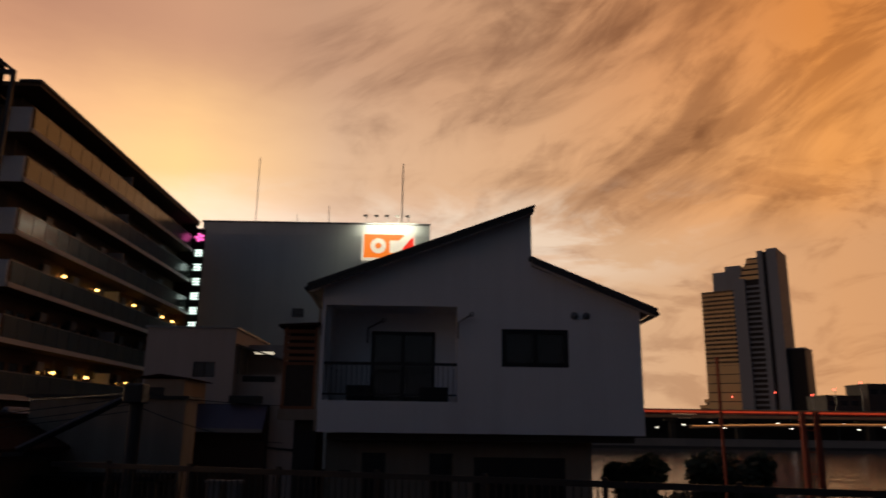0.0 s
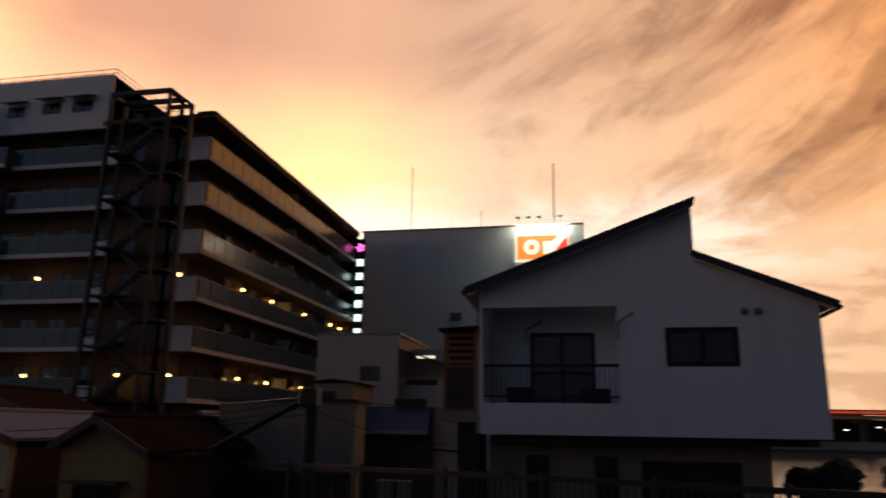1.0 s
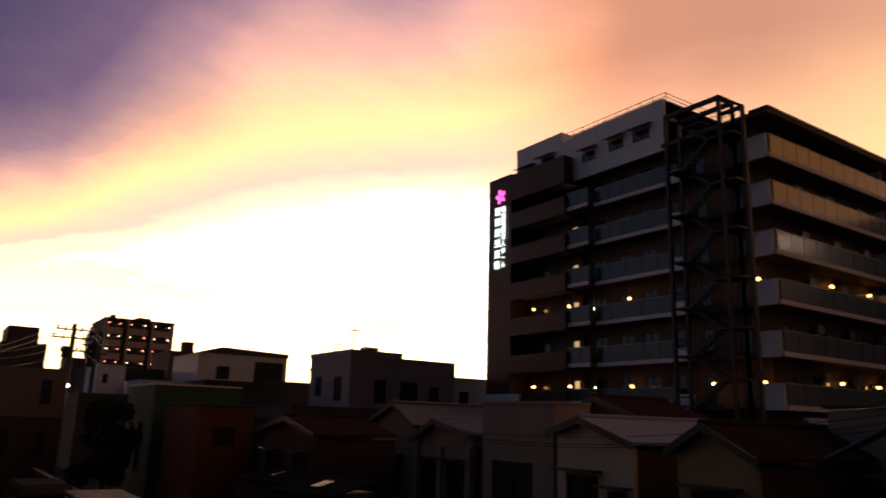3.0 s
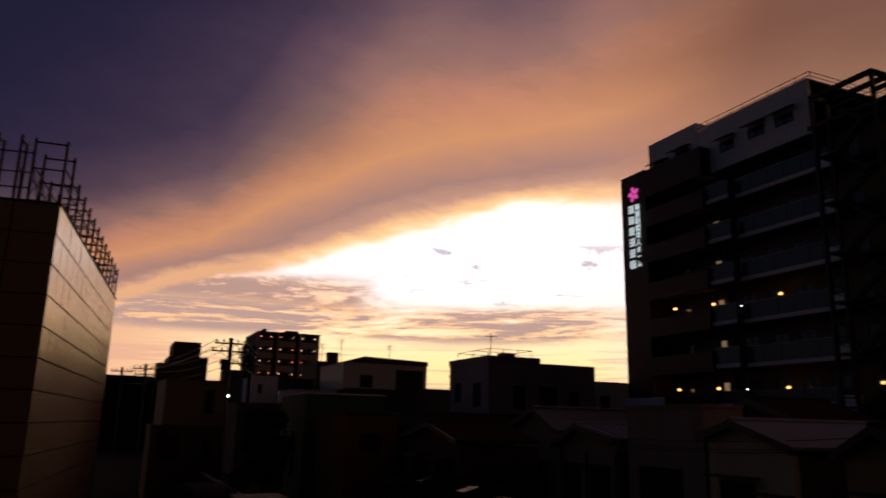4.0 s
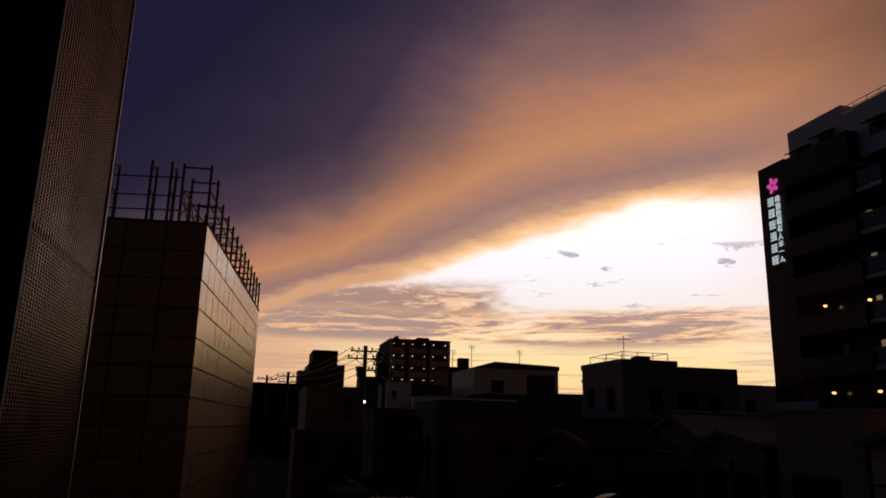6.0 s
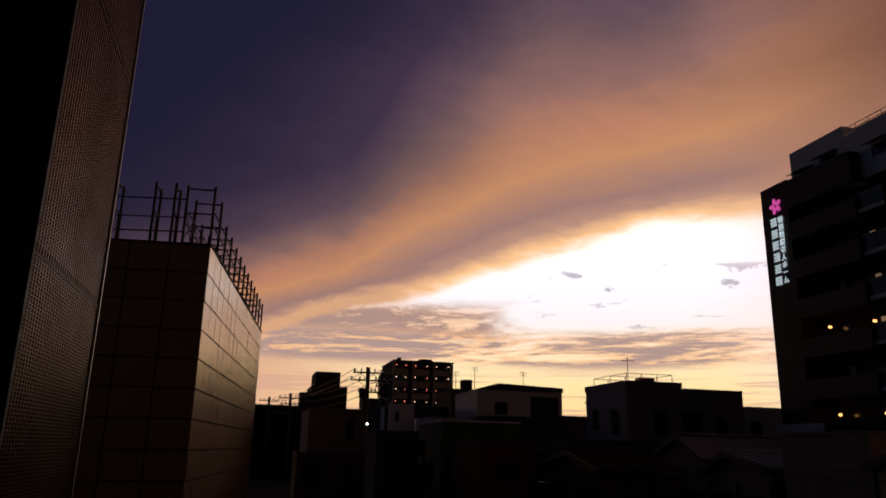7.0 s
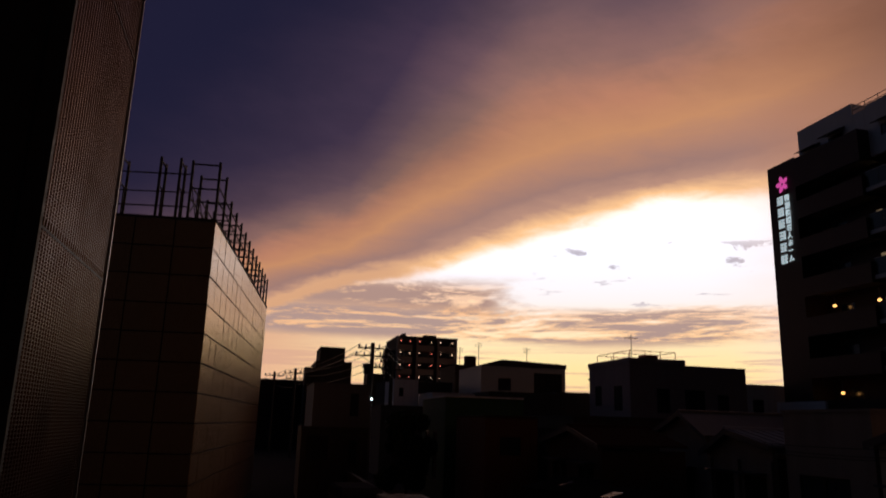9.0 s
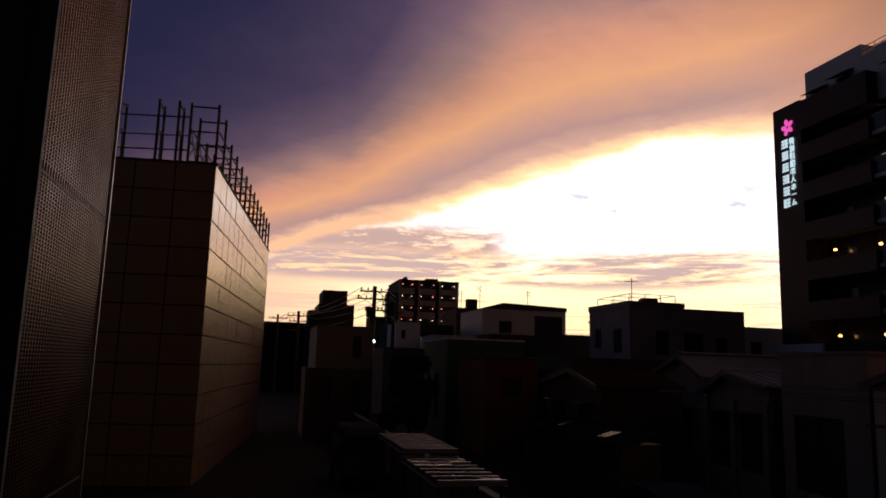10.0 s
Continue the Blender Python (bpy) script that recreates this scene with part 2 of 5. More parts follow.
BLACKMETAL = material("black_painted_steel", (0.02, 0.02, 0.022), 0.5, 0.2, vary=0.1)
GALV = material("galvanised_steel", (0.22, 0.22, 0.23), 0.45, 0.8, vary=0.2)
RUST = material("red_oxide_steel", (0.36, 0.08, 0.04), 0.6, 0.2, vary=0.3)
CONCRETE = material("concrete", (0.24, 0.23, 0.22), 0.85, vary=0.2, streak=0.4)
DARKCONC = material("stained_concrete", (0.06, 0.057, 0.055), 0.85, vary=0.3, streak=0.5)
ASPHALT = material("asphalt", (0.022, 0.022, 0.024), 0.95, vary=0.3, spec=0.03)
SLABEDGE = material("pale_slab_edge", (0.74, 0.73, 0.74), 0.7, vary=0.12)
TILEPANEL = material("sandstone_panels", (0.52, 0.355, 0.205), 0.27, 0.7, vary=0.10, spec=0.6, bump=0.0, scale=1.2, grain=160)
JOINT = material("dark_joint", (0.018, 0.016, 0.015), 0.95, vary=0.15)
SCREEN = material("bronze_louvre", (0.085, 0.028, 0.010), 0.38, 0.75, vary=0.12, bump=0.0, grain=4)
# dark cladding; on room walls and openings it stands for unlit interiors
DARKCLAD = material("dark_cladding_and_shade", (0.012, 0.012, 0.014), 0.6, vary=0.15)
FRAME = material("black_window_frame", (0.015, 0.015, 0.017), 0.45, 0.3, vary=0.1)
# near-black to carry the darkness of unlit rooms
CURTAIN = material("dark_room_curtain", (0.03, 0.03, 0.033), 0.9, vary=0.2, streak=0.6)
FROST = material("frosted_balcony_glass", (0.062, 0.078, 0.074), 0.18, vary=0.1, spec=0.7, bump=0.0)
PLASTIC = material("white_plastic", (0.3, 0.3, 0.3), 0.5, vary=0.12)
BARK = material("bark", (0.07, 0.05, 0.04), 0.9, vary=0.3)
LEAF = material("dark_leaves", (0.035, 0.055, 0.025), 0.7, vary=0.4)
RUBBER = material("tyre_rubber", (0.02, 0.02, 0.02), 0.8, vary=0.15)
TARP = material("blue_sheet", (0.10, 0.14, 0.42), 0.5, vary=0.2)
BLUETOWER = material("blue_grey_cladding", (0.11, 0.13, 0.175), 0.45, 0.1, vary=0.1, scale=0.3, grain=2.0)
# tan cladding, raised to carry the golden western glow on the slab too
TANTOWER = material("tan_tower_cladding", (0.58, 0.37, 0.18), 0.5, vary=0.12, scale=0.3, grain=2.0)
DARKGLASS = material("dark_tower_glazing", (0.02, 0.024, 0.03), 0.15, 0.0, vary=0.1, spec=0.8, bump=0.0)
# girder colours raised to carry the warm lamplight on the bands
HIGHWAY = material("ochre_fascia", (0.62, 0.36, 0.2), 0.6, vary=0.2, scale=0.5)
REDRAIL = material("red_painted_girder", (0.6, 0.09, 0.05), 0.5, vary=0.2)
WARM = material("warm_lamp", (0.9, 0.8, 0.6), vary=0, emit=(1.0, 0.52, 0.14), power=2.0)
COOL = material("cool_lamp", (0.9, 0.9, 0.9), vary=0, emit=(0.75, 1.0, 0.92), power=4.0)
LITPANE = material("lit_curtain", (0.8, 0.7, 0.5), vary=0, emit=(1.0, 0.75, 0.38), power=0.12)
SIGNWHITE = material("lit_letters", (0.8, 0.82, 0.86), vary=0, emit=(0.72, 1.0, 0.98), power=0.45)
SIGNPINK = material("lit_pink_petals", (0.33, 0.27, 0.275), vary=0, emit=(0.95, 0.12, 0.50), power=0.55)
SIGNORANGE = material("lit_orange_panel", (0.24, 0.105, 0.055), vary=0, emit=(1.0, 0.22, 0.02), power=0.27)
SIGNRED = material("lit_red_panel", (0.8, 0.05, 0.03), vary=0, emit=(0.80, 0.03, 0.02), power=0.27)
SIGNLETTER = material("lit_white_shapes", (0.6, 0.6, 0.6), vary=0, emit=(1.0, 0.93, 0.75), power=0.18)
REDLIGHT = material("red_beacon", (0.8, 0.1, 0.1), vary=0, emit=(1.0, 0.12, 0.08), power=1.2)


def glass(name, tint):
    m = bpy.data.materials.new(name)
    m.use_nodes = True
    b = m.node_tree.nodes["Principled BSDF"]
    b.inputs["Base Color"].default_value = (*tint, 1)
    b.inputs["Roughness"].default_value, b.inputs["IOR"].default_value, b.inputs["Transmission Weight"].default_value = 0.03, 1.45, 0.9
    return m


GLASS = glass("window_glass", (0.3, 0.33, 0.36))


def water_material():
    m = bpy.data.materials.new("river_water")
    m.use_nodes = True
    Num.tree = m.node_tree
    b = m.node_tree.nodes["Principled BSDF"]
    b.inputs["Base Color"].default_value, b.inputs["Roughness"].default_value = (0.012, 0.014, 0.014, 1), 0.05
    co = m.node_tree.nodes.new("ShaderNodeTexCoord").outputs["Object"]
    bp = m.node_tree.nodes.new("ShaderNodeBump")
    bp.inputs["Strength"].default_value, bp.inputs["Distance"].default_value = 0.8, 0.16
    m.node_tree.links.new((fractal(co, 0.25, 4.0, 0.6) + fractal(co, 1.6, 2.0, 0.5) * 0.3).s, bp.inputs["Height"])
    m.node_tree.links.new(bp.outputs[0], b.inputs["Normal"])
    return m


ROOFMATTE = material("matt_tar_roof", (0.02, 0.02, 0.02), 0.95, vary=0.2, spec=0.0)
WATER = water_material()


# ---- small builders ----
def box(bm, x0, x1, y0, y1, z0, z1):
    vs = [bm.verts.new((x, y, z)) for z in (z0, z1) for x, y in ((x0, y0), (x1, y0), (x1, y1), (x0, y1))]
    for f in ((3, 2, 1, 0), (4, 5, 6, 7), (0, 1, 5, 4), (1, 2, 6, 5), (2, 3, 7, 6), (3, 0, 4, 7)):
        bm.faces.new([vs[i] for i in f])
    return bm


def boxes(*specs):
    bm = bmesh.new()
    for s in specs:
        box(bm, *s)
    return bm


def prism(bm, outline, y0, y1, axis="y"):
    """An outline of (u, z) drawn out from y0 to y1, along y or along x."""
    def at(u, z, v):
        return (u, v, z) if axis == "y" else (v, u, z)
    a = [bm.verts.new(at(u, z, y0)) for u, z in outline]
    b = [bm.verts.new(at(u, z, y1)) for u, z in outline]
    n = len(a)
    fs = [bm.faces.new(a), bm.faces.new(b[::-1])] + [bm.faces.new((a[i], b[i], b[(i + 1) % n], a[(i + 1) % n])) for i in range(n)]
    bmesh.ops.recalc_face_normals(bm, faces=fs)
    return bm


def bar(bm, p, q, r=0.03, sides=6):
    """A round bar from p to q."""
    p, q = Vector(p), Vector(q)
    d = (q - p).normalized()
    u = d.orthogonal().normalized()
    v = d.cross(u)
    ring = [[bm.verts.new(c + r * (math.cos(a) * u + math.sin(a) * v)) for a in (2 * math.pi * k / sides for k in range(sides))] for c in (p, q)]
    for k in range(sides):
        bm.faces.new((ring[0][k], ring[0][(k + 1) % sides], ring[1][(k + 1) % sides], ring[1][k]))
    bm.faces.new(ring[0][::-1])
    bm.faces.new(ring[1])
    return bm


def bars(r, *pairs, sides=6):
    bm = bmesh.new()
    for p, q in pairs:
        bar(bm, p, q, r, sides)
    return bm


def ball(bm, c, r, seg=10, squash=1.0):
    bmesh.ops.create_uvsphere(bm, u_segments=seg, v_segments=max(5, seg // 2 + 1), radius=r, matrix=Matrix.Translation(c) @ Matrix.Diagonal((1, 1, squash, 1)))
    return bm


def disc(bm, c, r, depth, axis="y", seg=20, hole=0.0):
    """A flat disc or ring that faces along an axis."""
    turn = {"y": Matrix.Rotation(radians(90), 4, "X"), "x": Matrix.Rotation(radians(90), 4, "Y"), "z": Matrix.Identity(4)}[axis]
    m = Matrix.Translation(c) @ turn
    rings = []
    for rr, z in ((r, -depth / 2), (r, depth / 2), (hole, depth / 2), (hole, -depth / 2)):
        rings.append([bm.verts.new(m @ Vector((rr * math.cos(2 * math.pi * k / seg), rr * math.sin(2 * math.pi * k / seg), z))) for k in range(seg)] if rr > 0 else None)
    if hole > 0:
        for a, b in ((0, 1), (1, 2), (2, 3), (3, 0)):
            for k in range(seg):
                bm.faces.new((rings[a][k], rings[a][(k + 1) % seg], rings[b][(k + 1) % seg], rings[b][k]))
    else:
        for k in range(seg):
            bm.faces.new((rings[0][k], rings[0][(k + 1) % seg], rings[1][(k + 1) % seg], rings[1][k]))
        bm.faces.new(rings[0][::-1])
        bm.faces.new(rings[1])
    return bm


def mesh_of(name, bm, mat, bevel=0.0):
    if bevel:
        bmesh.ops.bevel(bm, geom=[e for e in bm.edges], offset=bevel, segments=1, affect="EDGES", clamp_overlap=True)
    me = bpy.data.meshes.new(name)
    bm.to_mesh(me)
    bm.free()
    me.materials.append(mat)
    return me


def part(name, bm, mat, parent, label="", bevel=0.0):
    ob = new(name, mesh_of(name, bm, mat, bevel))
    ob.parent = parent
    return tagged(ob, label)


def thing(name, label, category, group="", kind="", at=(0, 0, 0), turn=0.0):
    ob = new(name)
    ob.empty_display_size = 0.3
    ob.matrix_world = pose(*at, 0, 0, turn)
    return tagged(ob, label, category, group, kind)


def single(name, bm, mat, label, category, group="", kind="", bevel=0.0):
    return tagged(new(name, mesh_of(name, bm, mat, bevel)), label, category, group, kind)


def parts(name, mat, parent, *specs):
    for s in specs:
        part(name, boxes(s), mat, parent)


def wall(bm, axis, at, out, u0, u1, z0, z1, th=0.2, holes=()):
    """A wall in one piece with openings through it. axis 'y': it lies in the plane y = at and runs along x; 'x': the other way. out: +1 or -1, the side that it faces; the thickness goes inwards."""
    us = sorted({u0, u1, *[h[0] for h in holes], *[h[1] for h in holes]})
    zs = sorted({z0, z1, *[h[2] for h in holes], *[h[3] for h in holes]})
    us, zs = [u for u in us if u0 <= u <= u1], [z for z in zs if z0 <= z <= z1]
    made = {}

    def v(i, j, back):
        if (i, j, back) not in made:
            d = at - out * th * back
            made[i, j, back] = bm.verts.new((us[i], d, zs[j]) if axis == "y" else (d, us[i], zs[j]))
        return made[i, j, back]

    def solid(i, j):
        if not (0 <= i < len(us) - 1 and 0 <= j < len(zs) - 1):
            return False
        um, zm = (us[i] + us[i + 1]) / 2, (zs[j] + zs[j + 1]) / 2
        return not any(h[0] < um < h[1] and h[2] < zm < h[3] for h in holes)
    fs = []
    for i in range(len(us) - 1):
        for j in range(len(zs) - 1):
            if not solid(i, j):
                continue
            fs.append(bm.faces.new((v(i, j, 0), v(i + 1, j, 0), v(i + 1, j + 1, 0), v(i, j + 1, 0))))
            fs.append(bm.faces.new((v(i, j + 1, 1), v(i + 1, j + 1, 1), v(i + 1, j, 1), v(i, j, 1))))
            for di, dj, a, b in ((-1, 0, (i, j), (i, j + 1)), (1, 0, (i + 1, j), (i + 1, j + 1)), (0, -1, (i, j), (i + 1, j)), (0, 1, (i, j + 1), (i + 1, j + 1))):
                if not solid(i + di, j + dj):
                    fs.append(bm.faces.new((v(*a, 0), v(*b, 0), v(*b, 1), v(*a, 1))))
    bmesh.ops.recalc_face_normals(bm, faces=fs)
    return bm


def window(parent, axis, at, out, u0, u1, z0, z1, mullions=1, frame_mat=None, width=0.06, lit=False, curtain=False, name="window", back=0.10, pane_mat=None):
    """A framed window set into an opening."""
    frame_mat = frame_mat or FRAME
    y0, y1 = sorted((at - out * 0.02, at - out * back))

    def bx(bm, ua, ub, za, zb, d0, d1):
        d0, d1 = sorted((d0, d1))
        return box(bm, *((ua, ub, d0, d1) if axis == "y" else (d0, d1, ua, ub)), za, zb)
    fr = bmesh.new()
    bx(fr, u0, u1, z0, z0 + width, y0, y1), bx(fr, u0, u1, z1 - width, z1, y0, y1)
    bx(fr, u0, u0 + width, z0 + width, z1 - width, y0, y1), bx(fr, u1 - width, u1, z0 + width, z1 - width, y0, y1)
    for k in range(mullions):
        u = u0 + (u1 - u0) * (k + 1) / (mullions + 1)
        bx(fr, u - width / 2, u + width / 2, z0 + width, z1 - width, y0, y1)
    w = part(name, fr, frame_mat, parent)
    d = at - out * (back * 0.6)
    part("pane", bx(bmesh.new(), u0 + width, u1 - width, z0 + width, z1 - width, d, d - out * 0.012), LITPANE if lit else (pane_mat or DARKGLASS), w)
    if curtain or lit:
        d2 = at - out * (back + 0.12)
        part("curtain", bx(bmesh.new(), u0 + 0.02, u1 - 0.02, z0 + 0.02, z1 - 0.02, d2, d2 - out * 0.02), LITPANE if lit else CURTAIN, w)
    return w


# ---- ground and river ----
def ground_sheet():
    bm = bmesh.new()
    F = 4500
    for x0, x1, y0, y1 in ((-F, 9, -F, F), (9, F, -F, 42), (9, F, 238, F)):
        bm.faces.new([bm.verts.new(p) for p in ((x0, y0, 0), (x1, y0, 0), (x1, y1, 0), (x0, y1, 0))])
    return single("ground", bm, ASPHALT, "dark asphalt and yards between the houses", "ground", kind="structure")


ground_sheet()
single("water", boxes((9, 1500, 42, 238, -3.0, -1.0)), WATER, "rippled river water that mirrors the evening sky", "river", kind="structure")
single("embankment", boxes((8.6, 9.0, 42, 238, -1.6, 0.03), (9.0, 1500, 41.6, 42.0, -1.6, 0.03)), DARKCONC, "stained concrete river wall on the near bank", "river wall", kind="structure")
far_bank = thing("embankment_far", "pale concrete river wall on the far bank", "river wall", kind="structure")
part("coping", boxes((9, 1500, 237.9, 238.9, 1.75, 1.95)), CONCRETE, far_bank)
part("footing", boxes((9, 1500, 237.0, 238.0, -1.6, -0.35)), DARKCONC, far_bank)
for k in range(40):
    part("panel", boxes((9 + k * 8.0, 16.92 + k * 8.0, 238.0, 238.6, -1.6, 1.75)), CONCRETE, far_bank)


# ---- store building behind ----
def store_building():
    st = thing("store_building", "large plain grey metal-clad store building with rooftop masts", "building", at=(0, 75, 0))
    part("wall", boxes((-24.3, -0.4, 0.03, 28, 0, 24.9)), STOREWALL, st)
    xs = [-24.3 + k * 23.9 / 12 for k in range(13)]
    for a, b in zip(xs, xs[1:]):
        part("panel", boxes((a + 0.012, b - 0.012, 0.0, 0.03, 0, 23.52)), STOREWALL, st)
        part("panel", boxes((a + 0.012, b - 0.012, 0.0, 0.03, 23.58, 24.9)), STOREWALL, st)
    part("parapet_cap", boxes((-24.4, -0.32, -0.10, 0.2, 24.9, 25.06)), GALV, st)
    v = part("vent_grille", boxes((-14.4, -13.2, -0.04, 0.0, 14.9, 15.8)), DARKCLAD, st)
    for k in range(6):
        part("slat", boxes((-14.36, -13.24, -0.08, -0.04, 14.96 + k * 0.14, 15.03 + k * 0.14)), GALV, v)
    for x, z, r in ((-19.0, 32.4, 0.05), (-3.4, 32.0, 0.07), (-11.2, 27.0, 0.04), (-14.6, 26.0, 0.03)):
        mast = part("mast", bars(r, ((x, 0.6, 24.9), (x, 0.6, z))), GALV, st)
        part("bracket", boxes((x - 0.15, x + 0.15, 0.45, 0.75, 24.9, 25.15)), GALV, mast)
    return st


store_building()


def store_sign():
    s = thing("store_sign", "lit orange and red store sign with pale plain shapes", "sign", at=(0, 75, 0))
    part("panel", boxes((-7.5, -1.85, -0.30, -0.02, 21.0, 23.95)), SIGNLETTER, s, "glowing white sign box")
    part("field", boxes((-7.25, -3.1, -0.36, -0.31, 21.25, 23.75)), SIGNORANGE, s, "orange field")
    bm = bmesh.new()
    prism(bm, [(-3.05, 21.25), (-2.05, 21.25), (-2.05, 23.5), (-3.3, 22.6)], -0.36, -0.31)
    part("wedge", bm, SIGNRED, s, "red wedge")
    part("disc", disc(bmesh.new(), (-5.75, -0.39, 22.5), 0.82, 0.06), SIGNLETTER, s, "white disc")
    part("dot", disc(bmesh.new(), (-5.75, -0.44, 22.5), 0.30, 0.05), SIGNORANGE, s, "orange dot")
    bm = bmesh.new()
    prism(bm, [(-4.55, 21.75), (-3.45, 21.75), (-3.05, 22.45), (-1.9, 23.85), (-2.75, 23.85), (-3.6, 23.1), (-4.55, 23.1)], -0.42, -0.37)
    part("band", bm, SIGNLETTER, s, "white slanting block")
    for k in range(5):
        x = -7.1 + k * 1.1
        arm = part("lamp_arm", bars(0.03, ((x, -0.05, 24.9), (x, -0.1, 25.5)), ((x, -0.1, 25.5), (x, -1.1, 25.55))), GALV, s)
        part("lamp_head", boxes((x - 0.22, x + 0.22, -1.35, -1.0, 25.45, 25.6)), SIGNLETTER if k == 3 else GALV, arm)


store_sign()
spot = bpy.data.lights.new("sign_floodlight", "AREA")
spot.energy, spot.size, spot.size_y, spot.shape, spot.color = 58, 5.4, 0.25, "RECTANGLE", (0.95, 1.0, 0.80)
lamp = new("sign_floodlight", spot)
lamp.matrix_world = look((-4.6, 73.82, 25.40), (-4.6, 75.0, 22.6))


# ---- nursing home ----
SLAB = [5.5, 8.6, 11.7, 14.76, 17.92, 21.02]


def nursing_home():
    nh = thing("nursing_home", "seven-storey white and brown nursing home with access balconies", "building")
    # inner walls with the doors and windows of the rooms
    east, south = [], []
    for z in SLAB:
        for k in range(10):
            y = 44.0 + k * 2.8
            east += [(y, y + 0.85, z + 0.05, z + 2.05), (y + 1.25, y + 2.3, z + 0.95, z + 2.05)]
        for x in (-40.2, -37.6, -35.4, -33.2):
            south.append((x, x + 1.35, z + 0.15, z + 2.1))
        for x in (-30.4, -27.6):
            south.append((x, x + 0.8, z + 0.05, z + 2.0))
    bm = bmesh.new()
    wall(bm, "x", -25.6, 1, 42.4, 72.0, 0, 23.6, 0.25, east)
    part("wall", bm, NHWALL, nh)
    bm = bmesh.new()
    wall(bm, "y", 42.4, -1, -41.0, -25.85, 0, 23.6, 0.25, south)
    part("wall", bm, NHWALL, nh)
    # near-black back and room walls stand for unlit interiors
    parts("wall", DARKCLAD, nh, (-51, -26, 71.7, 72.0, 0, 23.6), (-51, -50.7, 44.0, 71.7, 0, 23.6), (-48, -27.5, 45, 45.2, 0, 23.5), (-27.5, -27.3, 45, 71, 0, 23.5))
    for y0, y1, z0, z1 in east:
        window(nh, "x", -25.6, 1, y0, y1, z0, z1, mullions=0 if y1 - y0 < 0.9 else 1, name="door" if y1 - y0 < 0.9 else "window")
    for i, (x0, x1, z0, z1) in enumerate(south):
        window(nh, "y", 42.4, -1, x0, x1, z0, z1, mullions=0 if x1 - x0 < 0.9 else 1, name="door" if x1 - x0 < 0.9 else "window", curtain=True, lit=False)
    # east balconies
    for z in SLAB:
        part("slab", boxes((-25.6, -24.0, 41.0, 71.8, z - 0.22, z)), NHWALL, nh)
        part("slab_edge", boxes((-24.0, -23.94, 41.0, 71.8, z - 0.24, z + 0.05)), SLABEDGE, nh)
        n = 20
        for k in range(n):
            y = 41.25 + k * 30.4 / n
            part("balcony_panel", boxes((-24.03, -24.0, y + 0.03, y + 30.4 / n - 0.03, z + 0.08, z + 1.28)), FROST, nh)
        part("handrail", boxes((-24.06, -23.98, 41.0, 71.8, z + 1.28, z + 1.34)), GALV, nh)
        part("end_panel", boxes((-25.35, -24.05, 40.9, 41.05, z - 0.25, z + 1.3)), WHITE, nh, "white corner panel")
        part("partition", boxes((-25.4, -24.1, 56.0, 56.06, z, z + 2.2)), OFFWHITE, nh)
        # things stored along the gallery
        for k in range(6):
            y = 46 + k * 4.1 + (z * 1.7) % 1.9
            part("air_conditioner", boxes((-25.5, -25.2, y, y + 0.8, z + 1.75, z + 2.35)), GALV, nh)
    part("roof_slab", boxes((-32.0, -23.75, 40.85, 72.1, 23.66, 23.95)), NHWALL, nh)
    part("roof", boxes((-51, -32.0, 42.0, 72.1, 23.66, 23.95)), ROOFDARK, nh)
    part("roof_cap", boxes((-23.80, -23.68, 40.8, 72.1, 23.9, 24.08), (-25.0, -23.8, 40.72, 40.85, 23.9, 24.05)), ROOFDARK, nh)
    # south balconies, in two steps
    for i, z in enumerate(SLAB):
        part("slab", boxes((-38.7, -31.4, 41.0, 42.4, z - 0.22, z), (-41.0, -38.7, 40.3, 42.4, z - 0.22, z)), NHWALL, nh)
        part("slab_edge", boxes((-38.7, -31.4, 40.94, 41.0, z - 0.24, z + 0.05), (-41.0, -38.7, 40.24, 40.3, z - 0.24, z + 0.05)), SLABEDGE, nh)
        for k in range(5):
            x = -38.65 + k * 1.45
            part("balcony_panel", boxes((x + 0.02, x + 1.42, 41.0, 41.03, z + 0.08, z + 1.2)), FROST, nh)
        for k in range(2):
            x = -40.95 + k * 1.12
            part("balcony_panel", boxes((x + 0.02, x + 1.1, 40.3, 40.33, z + 0.08, z + 1.2)), FROST, nh)
        part("handrail", boxes((-38.7, -31.4, 40.97, 41.06, z + 1.2, z + 1.25), (-41.0, -38.7, 40.27, 40.36, z + 1.2, z + 1.25)), GALV, nh)
        part("end_panel", boxes((-31.4, -30.3, 41.0, 41.12, z - 0.2, z + 0.75)), WHITE, nh, "white stair-side panel")
        part("landing", boxes((-31.4, -25.4, 41.12, 42.4, z - 0.2, z)), NHWALL, nh)
    part("base_wall", boxes((-41.0, -31.5, 40.2, 40.4, 0, 5.85)), WHITE, nh)
    part("base_wall", boxes((-50.7, -45.5, 39.2, 39.4, 0, 6.4)), WHITE, nh)
    part("base_wall", boxes((-31.4, -24.0, 41.1, 41.3, 0, 4.6)), DARKCONC, nh)
    # brown wing
    part("pylon", boxes((-50.75, -47.6, 40.0, 44.0, 0, 25.7)), BROWN, nh, "brown tiled end wall")
    part("wall", boxes((-47.6, -41.2, 42.0, 42.4, 0, 25.6)), BROWN, nh)
